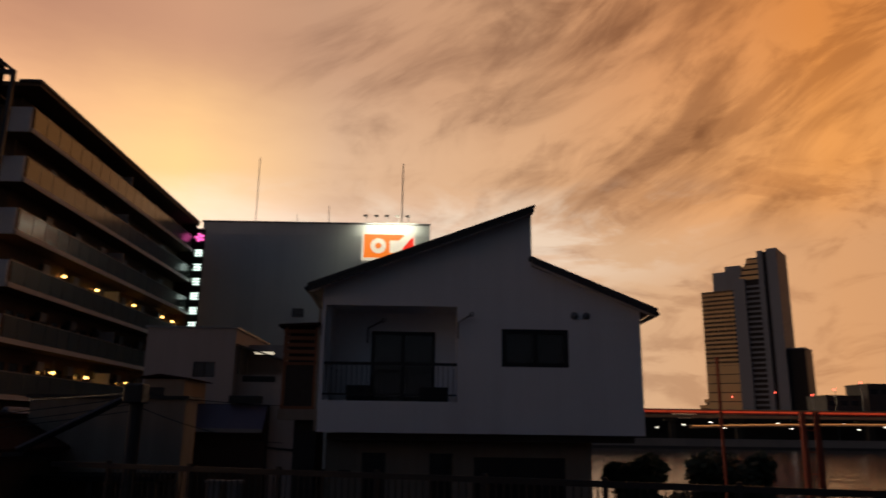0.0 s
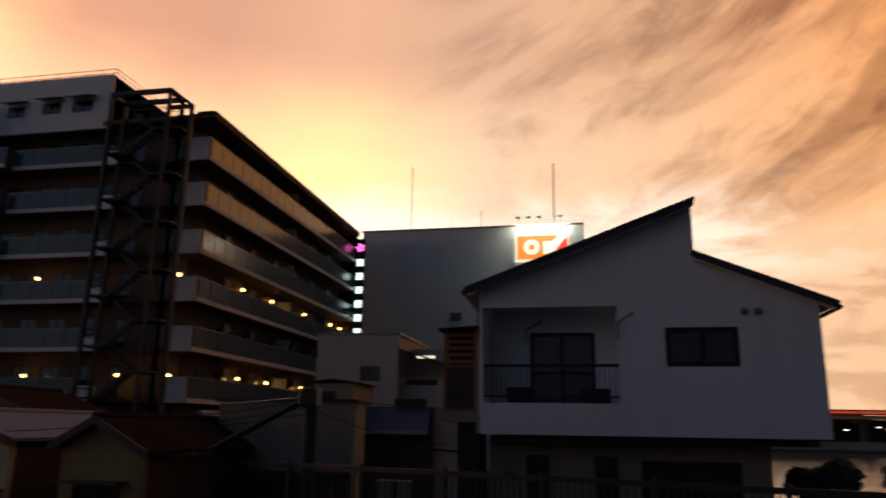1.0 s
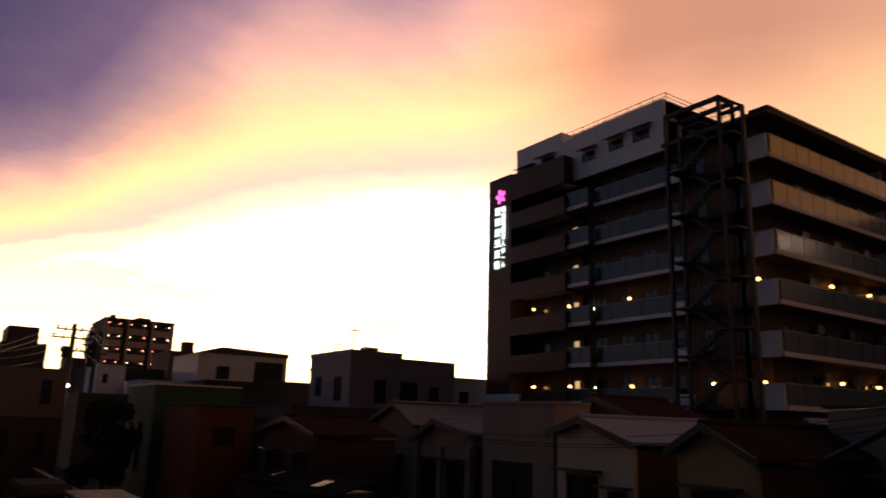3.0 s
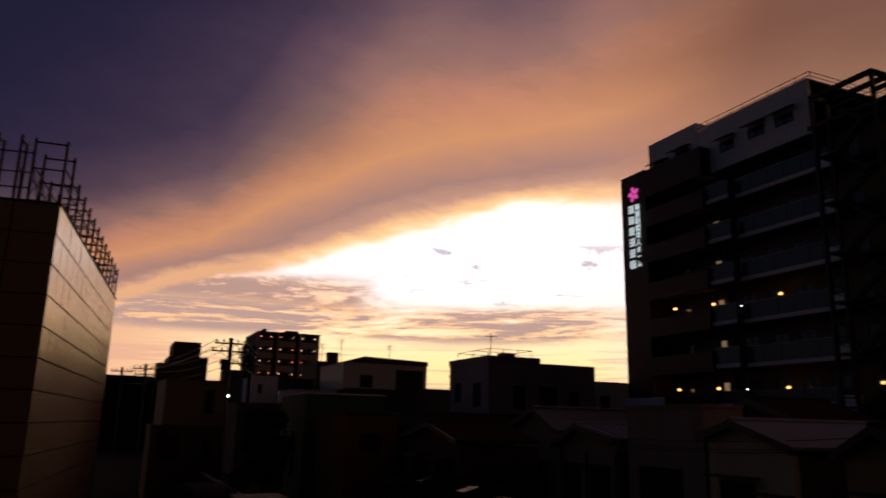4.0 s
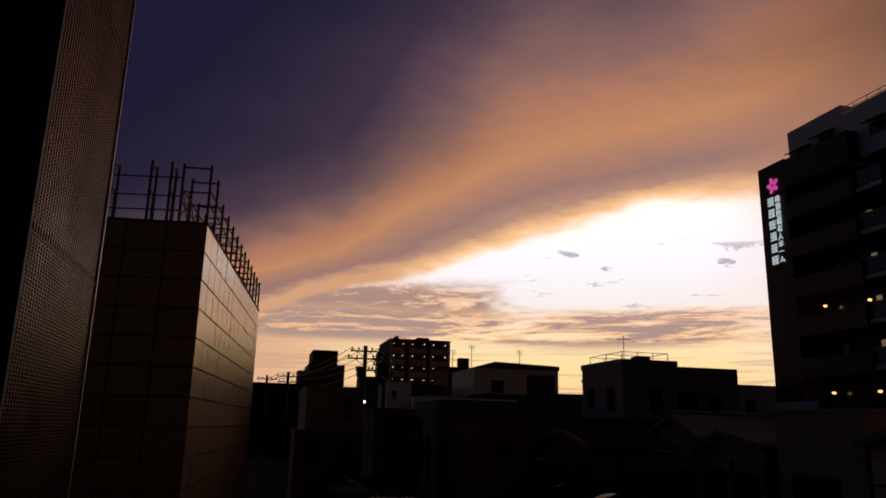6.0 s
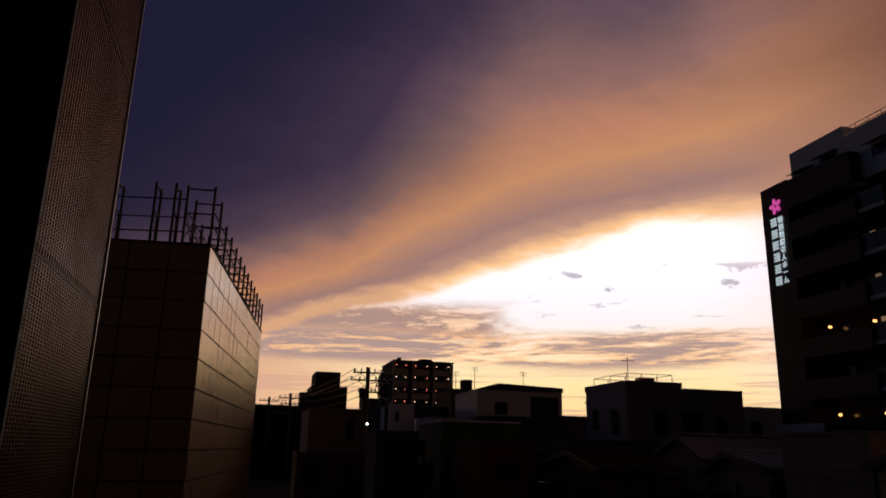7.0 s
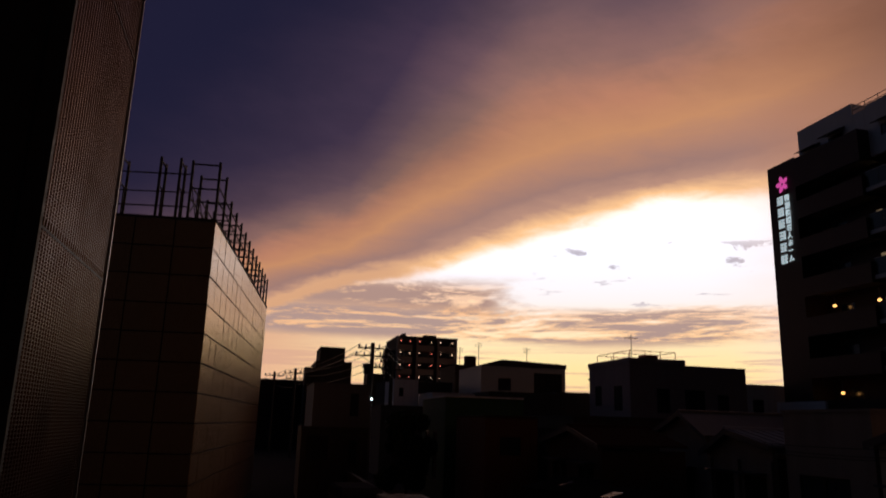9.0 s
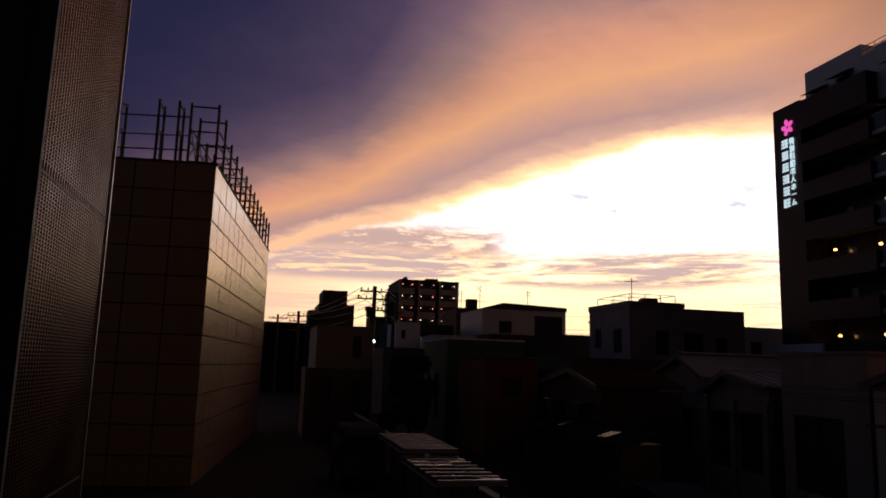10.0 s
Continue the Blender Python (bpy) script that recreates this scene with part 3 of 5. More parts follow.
    for z in SLAB + [23.66]:
        part("parapet_band", boxes((-47.6, -41.0, 40.0, 40.2, z - 0.45, z + (1.0 if z < 23 else 1.9)), (-41.2, -41.0, 40.2, 42.0, z - 0.45, z + (1.0 if z < 23 else 1.9))), BROWN, nh, "brown tiled balcony parapet")
        part("slab", boxes((-47.6, -41.2, 40.2, 42.0, z - 0.25, z)), BEIGE, nh)
        if z < 23:
            window(nh, "y", 42.0, -1, -46.2, -44.8, z + 0.1, z + 2.0, back=-0.02, name="window")
            w = part("window", boxes((-42.0, -41.4, 41.95, 42.0, z + 1.0, z + 2.0)), FRAME, nh)
            part("pane", boxes((-41.95, -41.45, 41.92, 41.95, z + 1.05, z + 1.95)), LITPANE, w, "lit window pane")
    part("side_wall", boxes((-41.2, -41.0, 42.0, 44.0, 0, 25.6)), BROWN, nh)
    part("end_wall", boxes((-25.6, -23.92, 71.82, 72.05, 0, 23.66)), BROWN, nh, "brown tiled end wall")
    # set-back top storey with black window hoods
    top_holes = [(-39.9, -38.5, 24.75, 25.55), (-37.1, -35.6, 24.85, 25.65), (-34.7, -33.1, 24.85, 25.65)]
    bm = bmesh.new()
    wall(bm, "y", 41.0, -1, -41.0, -31.8, 23.5, 27.5, 0.25, top_holes)
    part("top_wall", bm, WHITE, nh)
    for a, b, z0, z1 in top_holes:
        window(nh, "y", 41.0, -1, a, b, z0, z1)
        bm = bmesh.new()
        prism(bm, [(40.25, z1 + 0.02), (40.25, z1 + 0.08), (41.0, z1 + 0.42), (41.0, z1 + 0.30)], a - 0.15, b + 0.15, "x")
        part("window_hood", bm, BLACKMETAL, nh, "black sheet window hood")
    part("top_wall", boxes((-48.75, -42.9, 41.6, 50.0, 23.9, 28.55)), WHITE, nh)
    part("top_wall", boxes((-42.9, -31.8, 41.25, 50.0, 23.9, 27.4), (-32.0, -31.8, 41.26, 50.0, 23.9, 27.5)), OFFWHITE, nh)
    for x0, x1, z in ((-48.3, -46.3, 26.3), (-45.6, -43.7, 26.6)):
        bm = bmesh.new()
        prism(bm, [(40.7, z), (40.7, z + 0.06), (41.6, z + 0.45), (41.6, z + 0.3)], x0, x1, "x")
        part("window_hood", bm, BLACKMETAL, nh)
        window(nh, "y", 41.56, -1, x0 + 0.2, x1 - 0.2, z - 0.7, z + 0.1, back=-0.02)
    # roof railings
    rail = bmesh.new()
    for x in [-42.6 + 1.2 * k for k in range(10)]:
        bar(rail, (x, 41.4, 27.4), (x, 41.4, 28.1), 0.025)
    for z in (27.8, 28.1):
        bar(rail, (-42.6, 41.4, z), (-31.9, 41.4, z), 0.03)
        bar(rail, (-31.9, 41.4, z), (-31.9, 50, z), 0.03)
    part("roof_railing", rail, GALV, nh)
    rail = bmesh.new()
    for k in range(14):
        bar(rail, (-26.5, 41.6 + k * 2.2, 23.95), (-26.5, 41.6 + k * 2.2, 24.95), 0.02)
    bar(rail, (-26.5, 41.6, 24.95), (-26.5, 70.2, 24.95), 0.025)
    bar(rail, (-31, 41.6, 24.95), (-26.5, 41.6, 24.95), 0.025)
    part("roof_railing", rail, GALV, nh)
    return nh


nursing_home()


def fire_stair():
    s = thing("fire_stair", "dark steel fire stair with zigzag flights against the nursing home", "staircase")
    x0, x1, y0, y1 = -30.4, -26.2, 39.4, 40.85
    for x, y, zt in ((x0, y0, 25.0), (x1, y0, 25.1), (x0, y1, 25.0), (x1, y1, 25.1), (-24.75, y0 + 0.3, 24.0), (x1 + 0.0, y1, 25.1)):
        part("post", boxes((x - 0.11, x + 0.11, y - 0.11, y + 0.11, 0, zt)), BLACKMETAL, s)
    part("top_frame", boxes((x0 - 0.1, x1 + 0.1, y0 - 0.12, y0 + 0.12, 24.9, 25.2), (x0 - 0.1, x1 + 0.1, y1 - 0.12, y1 + 0.12, 24.9, 25.2), (x0 - 0.12, x0 + 0.12, y0, y1, 24.9, 25.2), (x1 - 0.12, x1 + 0.12, y0, y1, 24.9, 25.2)), BLACKMETAL, s)
    part("top_frame", boxes((x1, -24.65, y0 + 0.2, y0 + 0.4, 23.85, 24.1)), BLACKMETAL, s)
    part("top_frame", bars(0.10, ((x1, y0, 25.1), (-24.7, y0 + 0.3, 24.0))), BLACKMETAL, s)
    for i, z in enumerate([2.2] + SLAB):
        rise = 3.05
        part("landing", boxes((x0, x0 + 1.2, y0, y1, z - 0.12, z)), BLACKMETAL, s)
        part("landing", boxes((x1 - 1.0, x1 + 0.9, y0, y1, z + rise / 2 - 0.12, z + rise / 2)), BLACKMETAL, s)
        for ya, yb, za, zb in ((y0, y0 + 0.65, z, z + rise / 2), (y0 + 0.75, y1, z + rise, z + rise / 2)):
            bm = bmesh.new()
            prism(bm, [(x0 + 1.2, za - 0.28), (x1 - 1.0, zb - 0.28), (x1 - 1.0, zb), (x0 + 1.2, za)], ya, ya + 0.06)
            prism(bm, [(x0 + 1.2, za - 0.28), (x1 - 1.0, zb - 0.28), (x1 - 1.0, zb), (x0 + 1.2, za)], yb - 0.06, yb)
            fl = part("flight", bm, BLACKMETAL, s)
            for k in range(8):
                x = x0 + 1.2 + (k + 0.5) * (x1 - x0 - 2.2) / 8
                zz = za + (zb - za) * (k + 0.5) / 8
                part("step", boxes((x - 0.13, x + 0.13, ya + 0.06, yb - 0.06, zz - 0.04, zz)), BLACKMETAL, fl)
        for za, zb, y in ((z, z + rise / 2, y0), (z + rise, z + rise / 2, y1)):
            g = bmesh.new()
            bar(g, (x0 + 1.2, y, za + 1.0), (x1 - 1.0, y, zb + 1.0), 0.03)
            for k in range(7):
                f = k / 6
                x = x0 + 1.2 + f * (x1 - x0 - 2.2)
                bar(g, (x, y, za + (zb - za) * f), (x, y, za + (zb - za) * f + 1.0), 0.015, 4)
            part("guard_rail", g, BLACKMETAL, s)
        for zz in (z + 0.5, z + 1.0):
            part("landing_rail", bars(0.025, ((x0, y0, zz), (x0 + 1.2, y0, zz))), BLACKMETAL, s)
            part("landing_rail", bars(0.025, ((x0, y0, zz), (x0, y1, zz))), BLACKMETAL, s)
            part("landing_rail", bars(0.025, ((x1 - 1.0, y0, zz + rise / 2), (x1 + 0.9, y0, zz + rise / 2))), BLACKMETAL, s)
    return s


fire_stair()


def wall_lamp(x, y, z, mat, r=0.15):
    w = thing("wall_lamp", "small glowing warm lamp on a balcony ceiling" if mat is WARM else "small glowing cool white lamp on a balcony", "lamp", "balcony lamps", at=(x, y, z))
    part("globe", ball(bmesh.new(), (0, 0, 0), r, 10, 0.7), mat, w)
    part("base", boxes((-0.09, 0.09, -0.09, 0.09, r * 0.6, r * 0.6 + 0.10)), GALV, w)
    part("stem", bars(0.03, ((0, 0, r * 0.6), (0, 0, 0.85))), GALV, w)


for y in (49.6, 54.7, 61.7, 68.4, 71.3):
    wall_lamp(-25.2, y, 13.75, WARM)
for y in (49.8, 54.7, 61.9, 67.5):
    wall_lamp(-25.2, y, 7.25, WARM)
for x, z in ((-46.1, 13.5), (-41.9, 13.3), (-35.7, 13.2), (-46.1, 7.05), (-41.9, 7.0), (-35.7, 6.87), (-29.0, 6.9), (-25.45, 13.2), (-25.5, 6.9)):
    wall_lamp(x, 41.3, z, WARM)
for x, z in ((-39.3, 12.85), (-39.3, 6.85)):
    wall_lamp(x, 41.4, z, COOL, 0.06)


def petals(bm, c, r):
    """Five rounded petals round a centre, facing south."""
    for k in range(5):
        a = radians(90 + 72 * k + 14)
        d = Vector((math.cos(a), 0, math.sin(a)))
        u = Vector((-d.z, 0, d.x))
        ring = []
        for j in range(10):
            t = 2 * math.pi * j / 10
            ring.append(Vector(c) + d * r * (0.56 + 0.42 * math.cos(t)) + u * r * 0.27 * math.sin(t))
        f = [bm.verts.new(p) for p in ring]
        b = [bm.verts.new(p + Vector((0, 0.05, 0))) for p in ring]
        bm.faces.new(f)
        for j in range(10):
            bm.faces.new((f[j], b[j], b[(j + 1) % 10], f[(j + 1) % 10]))
    return bm


def glyph_blocks(parent, x, y, z, w, n, step, seed):
    """Square signs that cannot be made out, as bars of their size."""
    rnd = random.Random(seed)
    for k in range(n):
        zc = z - k * step
        bm = boxes((x - w / 2, x + w / 2, y, y + 0.06, zc + w * 0.30, zc + w * 0.48))
        box(bm, x - w / 2, x + w / 2, y, y + 0.06, zc - w * 0.10, zc + w * 0.12)
        box(bm, x - w / 2, x + w / 2, y, y + 0.06, zc - w * 0.48, zc - w * 0.30)
        box(bm, x - w * (0.2 + 0.3 * rnd.random()), x - w * 0.12, y - 0.003, y + 0.057, zc - w * 0.45, zc + w * 0.45)
        box(bm, x + w * 0.14, x + w * (0.25 + 0.2 * rnd.random()), y - 0.003, y + 0.057, zc - w * 0.45, zc + w * 0.45)
        part("letter_bar", bm, SIGNWHITE, parent)


def lettering(parent, text, x, y, z, size, step):
    for k, ch in enumerate(text):
        cu = bpy.data.curves.new("letter", "FONT")
        cu.body, cu.size, cu.align_x, cu.align_y, cu.extrude, cu.offset = ch, size, "CENTER", "CENTER", 0.03, 0.012
        ob = new("letter", cu)
        bpy.context.view_layer.update()
        me = bpy.data.meshes.new_from_object(ob.evaluated_get(bpy.context.evaluated_depsgraph_get()))
        bpy.data.objects.remove(ob)
        me.materials.clear()
        me.materials.append(SIGNWHITE)
        o = new("letter", me)
        o.parent = parent
        o.matrix_basis = pose(x, y, z - k * step, 90, 0, 0)


s = thing("wall_sign", "vertical sign of lit white letters under a pink flower", "sign", "nursing home signs", at=(-49.1, 39.95, 20.0))
part("flower", petals(bmesh.new(), (0.1, -0.06, 3.86), 0.72), SIGNPINK, s, "glowing pink flower emblem")
glyph_blocks(s, -0.30, -0.06, 2.55, 0.70, 6, 0.98, 3)
lettering(s, "特別養護老人ホーム", 0.52, -0.03, 2.55, 0.58, 0.625)
part("rail", boxes((-0.34, -0.26, -0.004, 0.05, -2.9, 3.3), (0.48, 0.56, -0.004, 0.05, -2.9, 3.3)), BROWN, s)
s = thing("wall_sign", "narrow projecting sign of lit white letters under a pink flower", "sign", "nursing home signs", at=(-23.35, 71.4, 17.5))
part("back_panel", boxes((-0.65, 0.5, 0.0, 0.15, -4.6, 5.7)), DARKCLAD, s)
part("flower", petals(bmesh.new(), (0, -0.06, 4.75), 0.5), SIGNPINK, s, "glowing pink flower emblem")
glyph_blocks(s, 0.0, -0.06, 3.15, 0.72, 6, 1.45, 8)
for z in (-3.5, 4.5):
    part("bracket", boxes((-0.9, -0.6, 0.02, 0.12, z, z + 0.12)), BLACKMETAL, s)


# ---- white house ----
def white_house():
    h = thing("house", "white rendered house with a split asymmetric roof and recessed balcony", "house")
    Yf = 18.5
    bal, win = (-2.69, 0.65, 4.64, 7.02), (1.77, 3.46, 5.52, 6.47)
    bm = bmesh.new()
    wall(bm, "y", Yf, -1, -2.78, 5.3, 3.88, 6.70, 0.2, [bal, win])
    part("front_wall", bm, WHITE, h)
    bm = bmesh.new()
    # gable field above the balcony head and the window
    prism(bm, [(-2.78, 7.02), (0.65, 7.02), (0.65, 6.70), (5.3, 6.70), (5.3, 7.02), (2.56, 8.10), (2.56, 9.48), (-2.78, 7.50)], Yf, Yf + 0.2)
    part("gable_wall", bm, WHITE, h)
    bm = boxes((-2.78, -2.69, Yf, Yf + 0.2, 6.70, 7.02), (-2.78, -2.58, Yf + 0.2, 27.0, 3.88, 7.45), (5.1, 5.3, Yf + 0.2, 27.0, 3.88, 6.95), (-2.58, 5.1, 26.8, 27.0, 3.88, 7.0))
    part("side_wall", bm, WHITE, h)
    # dark colour stands for the shade under the overhang
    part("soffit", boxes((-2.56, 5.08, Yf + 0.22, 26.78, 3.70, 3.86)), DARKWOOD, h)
    part("trim_line", boxes((0.5, 2.3, Yf - 0.003, Yf, 7.50, 7.506)), SLABEDGE, h)
    # balcony recess
    bm = bmesh.new()
    wall(bm, "y", 19.8, -1, -2.58, 0.85, 4.3, 7.1, 0.15, [(-1.62, 0.10, 4.50, 6.53)])
    part("balcony_wall", bm, WHITE, h)
    part("balcony_wall", boxes((0.65, 0.85, Yf + 0.2, 19.8, 4.3, 7.1)), WHITE, h)
    part("balcony_floor", boxes((-2.58, 0.65, Yf + 0.2, 19.8, 4.3, 4.46)), CONCRETE, h)
    part("balcony_ceiling", boxes((-2.58, 0.65, Yf + 0.2, 19.8, 7.02, 7.12)), WHITE, h)
    d = window(h, "y", 19.8, -1, -1.62, 0.10, 4.50, 6.53, mullions=1, width=0.09, name="sliding_door", pane_mat=GLASS)
    part("curtain", boxes((-1.5, -0.8, 20.05, 20.08, 4.5, 6.5)), CURTAIN, d)
    part("curtain", boxes((-0.5, 0.06, 20.05, 20.08, 4.5, 6.5)), CURTAIN, d)
    # near-black wall stands for the unlit room
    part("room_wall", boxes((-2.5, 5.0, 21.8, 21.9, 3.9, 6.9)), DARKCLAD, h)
    for z, r in ((5.56, 0.035), (4.80, 0.02)):
        part("balcony_rail", boxes((-2.72, 0.65, Yf + 0.05, Yf + 0.05 + 2 * r, z - r, z + r)), BLACKMETAL, h)
    for k in range(26):
        x = -2.62 + k * 0.127
        part("baluster", boxes((x - 0.008, x + 0.008, Yf + 0.07, Yf + 0.086, 4.80, 5.54)), BLACKMETAL, h)
    # outdoor units coloured black to carry the shade of the recess
    for x0, x1, zz in ((-2.15, -1.55, 5.05), (-0.30, 0.45, 5.02)):
        u = part("outdoor_unit", boxes((x0, x1, 19.0, 19.3, 4.48, zz)), BLACKMETAL, h, bevel=0.02)
        part("fan_grille", disc(bmesh.new(), ((x0 + x1) / 2, 18.985, (4.48 + zz) / 2), 0.2, 0.03, hole=0.16), BLACKMETAL, u)
    for x, dx, y in ((-1.72, 0.42, 19.75), (0.66, 0.34, 18.45)):
        a = part("laundry_arm", bars(0.022, ((x, y, 6.60), (x + dx, y - 0.12, 6.80)), ((x, y, 6.60), (x, y, 6.20))), GALV, h)
        part("pole_ring", disc(bmesh.new(), (x + dx, y - 0.12, 6.80), 0.06, 0.02, hole=0.04), GALV, a)
    w = window(h, "y", Yf, -1, *win, mullions=1, width=0.11, pane_mat=GLASS)
    part("blind", boxes((1.9, 2.55, 18.68, 18.70, 5.6, 6.1), (2.7, 3.35, 18.68, 18.70, 5.6, 6.15)), CURTAIN, w)
    for x in (3.63, 3.93):
        v = part("vent_hood", ball(bmesh.new(), (x, Yf - 0.02, 6.83), 0.075, 10), GALV, h)
        part("flange", disc(bmesh.new(), (x, Yf - 0.01, 6.83), 0.095, 0.03), GALV, v)
    # roofs: dark sheet over a dark bargeboard
    for name, (xa, za), (xb, zb) in (("roof_left", (-3.14, 7.44), (2.62, 9.60)), ("roof_right", (2.48, 8.24), (5.66, 6.93))):
        bm = bmesh.new()
        prism(bm, [(xa, za), (xb, zb), (xb, zb + 0.07), (xa, za + 0.07)], Yf - 0.38, 27.3)
        r = part(name, bm, ROOFDARK, h)
        bm = bmesh.new()
        prism(bm, [(xa + 0.03, za - 0.12), (xb - 0.02, zb - 0.12), (xb - 0.02, zb - 0.003), (xa + 0.03, za - 0.003)], Yf - 0.36, Yf - 0.32)
        part("bargeboard", bm, ROOFDARK, r)
        bm = bmesh.new()
        prism(bm, [(xa + 0.05, za - 0.10), (xb - 0.02, zb - 0.10), (xb - 0.02, zb - 0.05), (xa + 0.05, za - 0.05)], Yf - 0.32, Yf - 0.0)
        part("eave_soffit", bm, OFFWHITE, r)
    part("ridge_wall", boxes((2.44, 2.56, Yf + 0.2, 27.0, 8.2, 9.45)), WHITE, h)
    for x, z in ((-3.16, 7.38), (5.66, 6.86)):
        g = part("gutter", bars(0.055, ((x, Yf - 0.36, z), (x, 27.2, z)), sides=8), BLACKMETAL, h)
        xi = -2.84
        if x > 0:
            continue
        part("downpipe", bars(0.035, ((x, Yf - 0.1, z), (xi, Yf + 0.05, z - 0.45)), ((xi, Yf + 0.05, z - 0.45), (xi, Yf + 0.05, 3.9))), BEIGE if x < 0 else BLACKMETAL, g)
    # lower storey, set back; tan front and dark sides also carry overhang shade
    low = [(-1.72, -1.12, 1.2, 3.38), (0.0, 0.58, 1.2, 3.38), (1.13, 3.46, 0.4, 3.30)]
    bm = bmesh.new()
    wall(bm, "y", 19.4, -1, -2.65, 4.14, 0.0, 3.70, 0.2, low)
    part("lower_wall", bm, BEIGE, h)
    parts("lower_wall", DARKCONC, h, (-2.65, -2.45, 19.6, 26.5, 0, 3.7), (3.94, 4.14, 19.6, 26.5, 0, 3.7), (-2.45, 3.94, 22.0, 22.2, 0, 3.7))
    for i, q in enumerate(low):
        window(h, "y", 19.4, -1, *q, mullions=0 if i < 2 else 2, name="window" if i < 2 else "shop_front")
    part("house_plate", boxes((-2.3, -2.0, 19.37, 19.4, 2.88, 2.95)), BLACKMETAL, h)
    return h


white_house()


def lattice_balcony():
    b = thing("lattice_balcony", "brown wooden slatted balcony box on a pale slab", "balcony")
    x0, x1, y0, y1 = -3.72, -2.86, 18.6, 20.4
    part("slab", boxes((x0 - 0.05, x1 + 0.02, y0 - 0.05, y1, 4.16, 4.42)), BEIGE, b)
    for x in (x0 + 0.04, x1 - 0.04):
        for y in (y0 + 0.04, y1 - 0.05):
            part("post", boxes((x - 0.04, x + 0.04, y - 0.04, y + 0.04, 4.42, 6.45)), LATTICE, b)
    for k in range(5):
        z = 5.62 + k * 0.17
        part("slat", boxes((x0, x1, y0 - 0.01, y0 + 0.015, z, z + 0.09)), LATTICE, b)
        part("slat", boxes((x0 - 0.01, x0 + 0.015, y0, y1, z, z + 0.09)), LATTICE, b)
    part("panel", boxes((x0 + 0.08, x1 - 0.08, y0, y0 + 0.02, 4.42, 5.50)), DARKWOOD, b)
    for z in (4.42, 5.5):
        part("beam", boxes((x0, x1, y0 - 0.02, y0 + 0.04, z, z + 0.07)), LATTICE, b)
    part("screen_board", boxes((x0 + 0.08, x1 - 0.08, y0 + 0.3, y0 + 0.33, 5.5, 6.4)), DARKWOOD, b)
    bm = bmesh.new()
    prism(bm, [(x0 - 0.12, 6.44), (x1 + 0.05, 6.50), (x1 + 0.05, 6.56), (x0 - 0.12, 6.50)], y0 - 0.2, y1 + 0.1)
    part("roof", bm, ROOFBROWN, b)
    part("stair_block", boxes((x0 + 0.3, x1, y0 + 0.4, y1, 0, 4.16)), DARKCLAD, b)


lattice_balcony()


# ---- the town to the north: grey house, beige wall, pole ----
def grey_house():
    g = thing("house", "flat-roofed grey mortar house with a small dark window", "house", "town houses")
    holes = [(-12.0, -10.9, 6.35, 7.12)]
    bm = bmesh.new()
    wall(bm, "y", 37.5, -1, -14.45, -9.95, 0, 8.8, 0.2, holes)
    part("wall", bm, SHEDGREY, g)
    parts("wall", SHEDGREY, g, (-14.45, -14.25, 37.7, 45, 0, 8.8), (-10.15, -9.95, 37.7, 45, 0, 8.8), (-14.25, -10.15, 44.8, 45, 0, 8.8), (-14.25, -10.15, 40, 40.1, 0, 8.6))
    part("roof_cap", boxes((-14.55, -9.85, 37.42, 45.1, 8.8, 8.9)), GALV, g)
    window(g, "y", 37.5, -1, *holes[0])
    # balcony wing with a lean-to canopy and a tube light
    part("wing", boxes((-9.95, -7.6, 38.4, 44, 0, 6.55)), SHEDGREY, g)
    part("wing", boxes((-9.95, -7.6, 40.2, 44, 6.55, 8.3)), SHEDGREY, g)
    bm = bmesh.new()
    prism(bm, [(-10.1, 8.05), (-7.2, 7.15), (-7.2, 7.22), (-10.1, 8.12)], 37.6, 40.2)
    c = part("canopy", bm, ROOFDARK, g)
    part("tube_light", boxes((-9.05, -8.1, 38.0, 38.12, 7.58, 7.72)), SIGNLETTER, c, "lit white tube light")
    for x in (-9.8, -7.4):
        part("canopy_post", bars(0.04, ((x, 37.8, 6.55), (x, 37.8, 7.9 if x < -9 else 7.2))), BLACKMETAL, g)
    # near-black sheet stands for the dark inside an opening
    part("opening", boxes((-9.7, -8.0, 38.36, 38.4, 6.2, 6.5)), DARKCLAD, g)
    return g


grey_house()


def awning_house():
    g = thing("house", "low house with a dark violet awning over a red-brown wall", "house", "town houses")
    part("wall", boxes((-10.3, -7.0, 32.3, 37, 0, 4.9)), REDBROWN, g)
    part("side_wall", boxes((-7.0, -5.6, 32.8, 37, 0, 5.6)), SHEDGREY, g)
    bm = bmesh.new()
    prism(bm, [(31.6, 3.80), (31.6, 3.88), (32.3, 4.88), (32.3, 4.80)], -10.35, -7.0, "x")
    a = part("awning", bm, material("violet_sheet", (0.09, 0.08, 0.13), 0.6), g)
    part("valance", boxes((-10.35, -7.0, 31.56, 31.6, 3.72, 3.88)), GALV, a)
    part("gutter", bars(0.04, ((-7.0, 32.7, 3.1), (-5.6, 32.7, 3.0))), DARKCLAD, g)
    part("shelf", boxes((-8.6, -7.2, 32.0, 32.3, 4.92, 5.25)), DARKCLAD, g)
    t = thing("house", "narrow cream stair tower with a flat tiled roof", "house", "town houses")
    part("wall", boxes((-11.85, -10.2, 31.0, 34, 0, 5.85)), BEIGE, t)
    bm = bmesh.new()
    prism(bm, [(-12.0, 5.86), (-11.2, 5.98), (-10.0, 5.84), (-10.0, 5.90), (-11.2, 6.05), (-12.0, 5.92)], 30.8, 34.2)
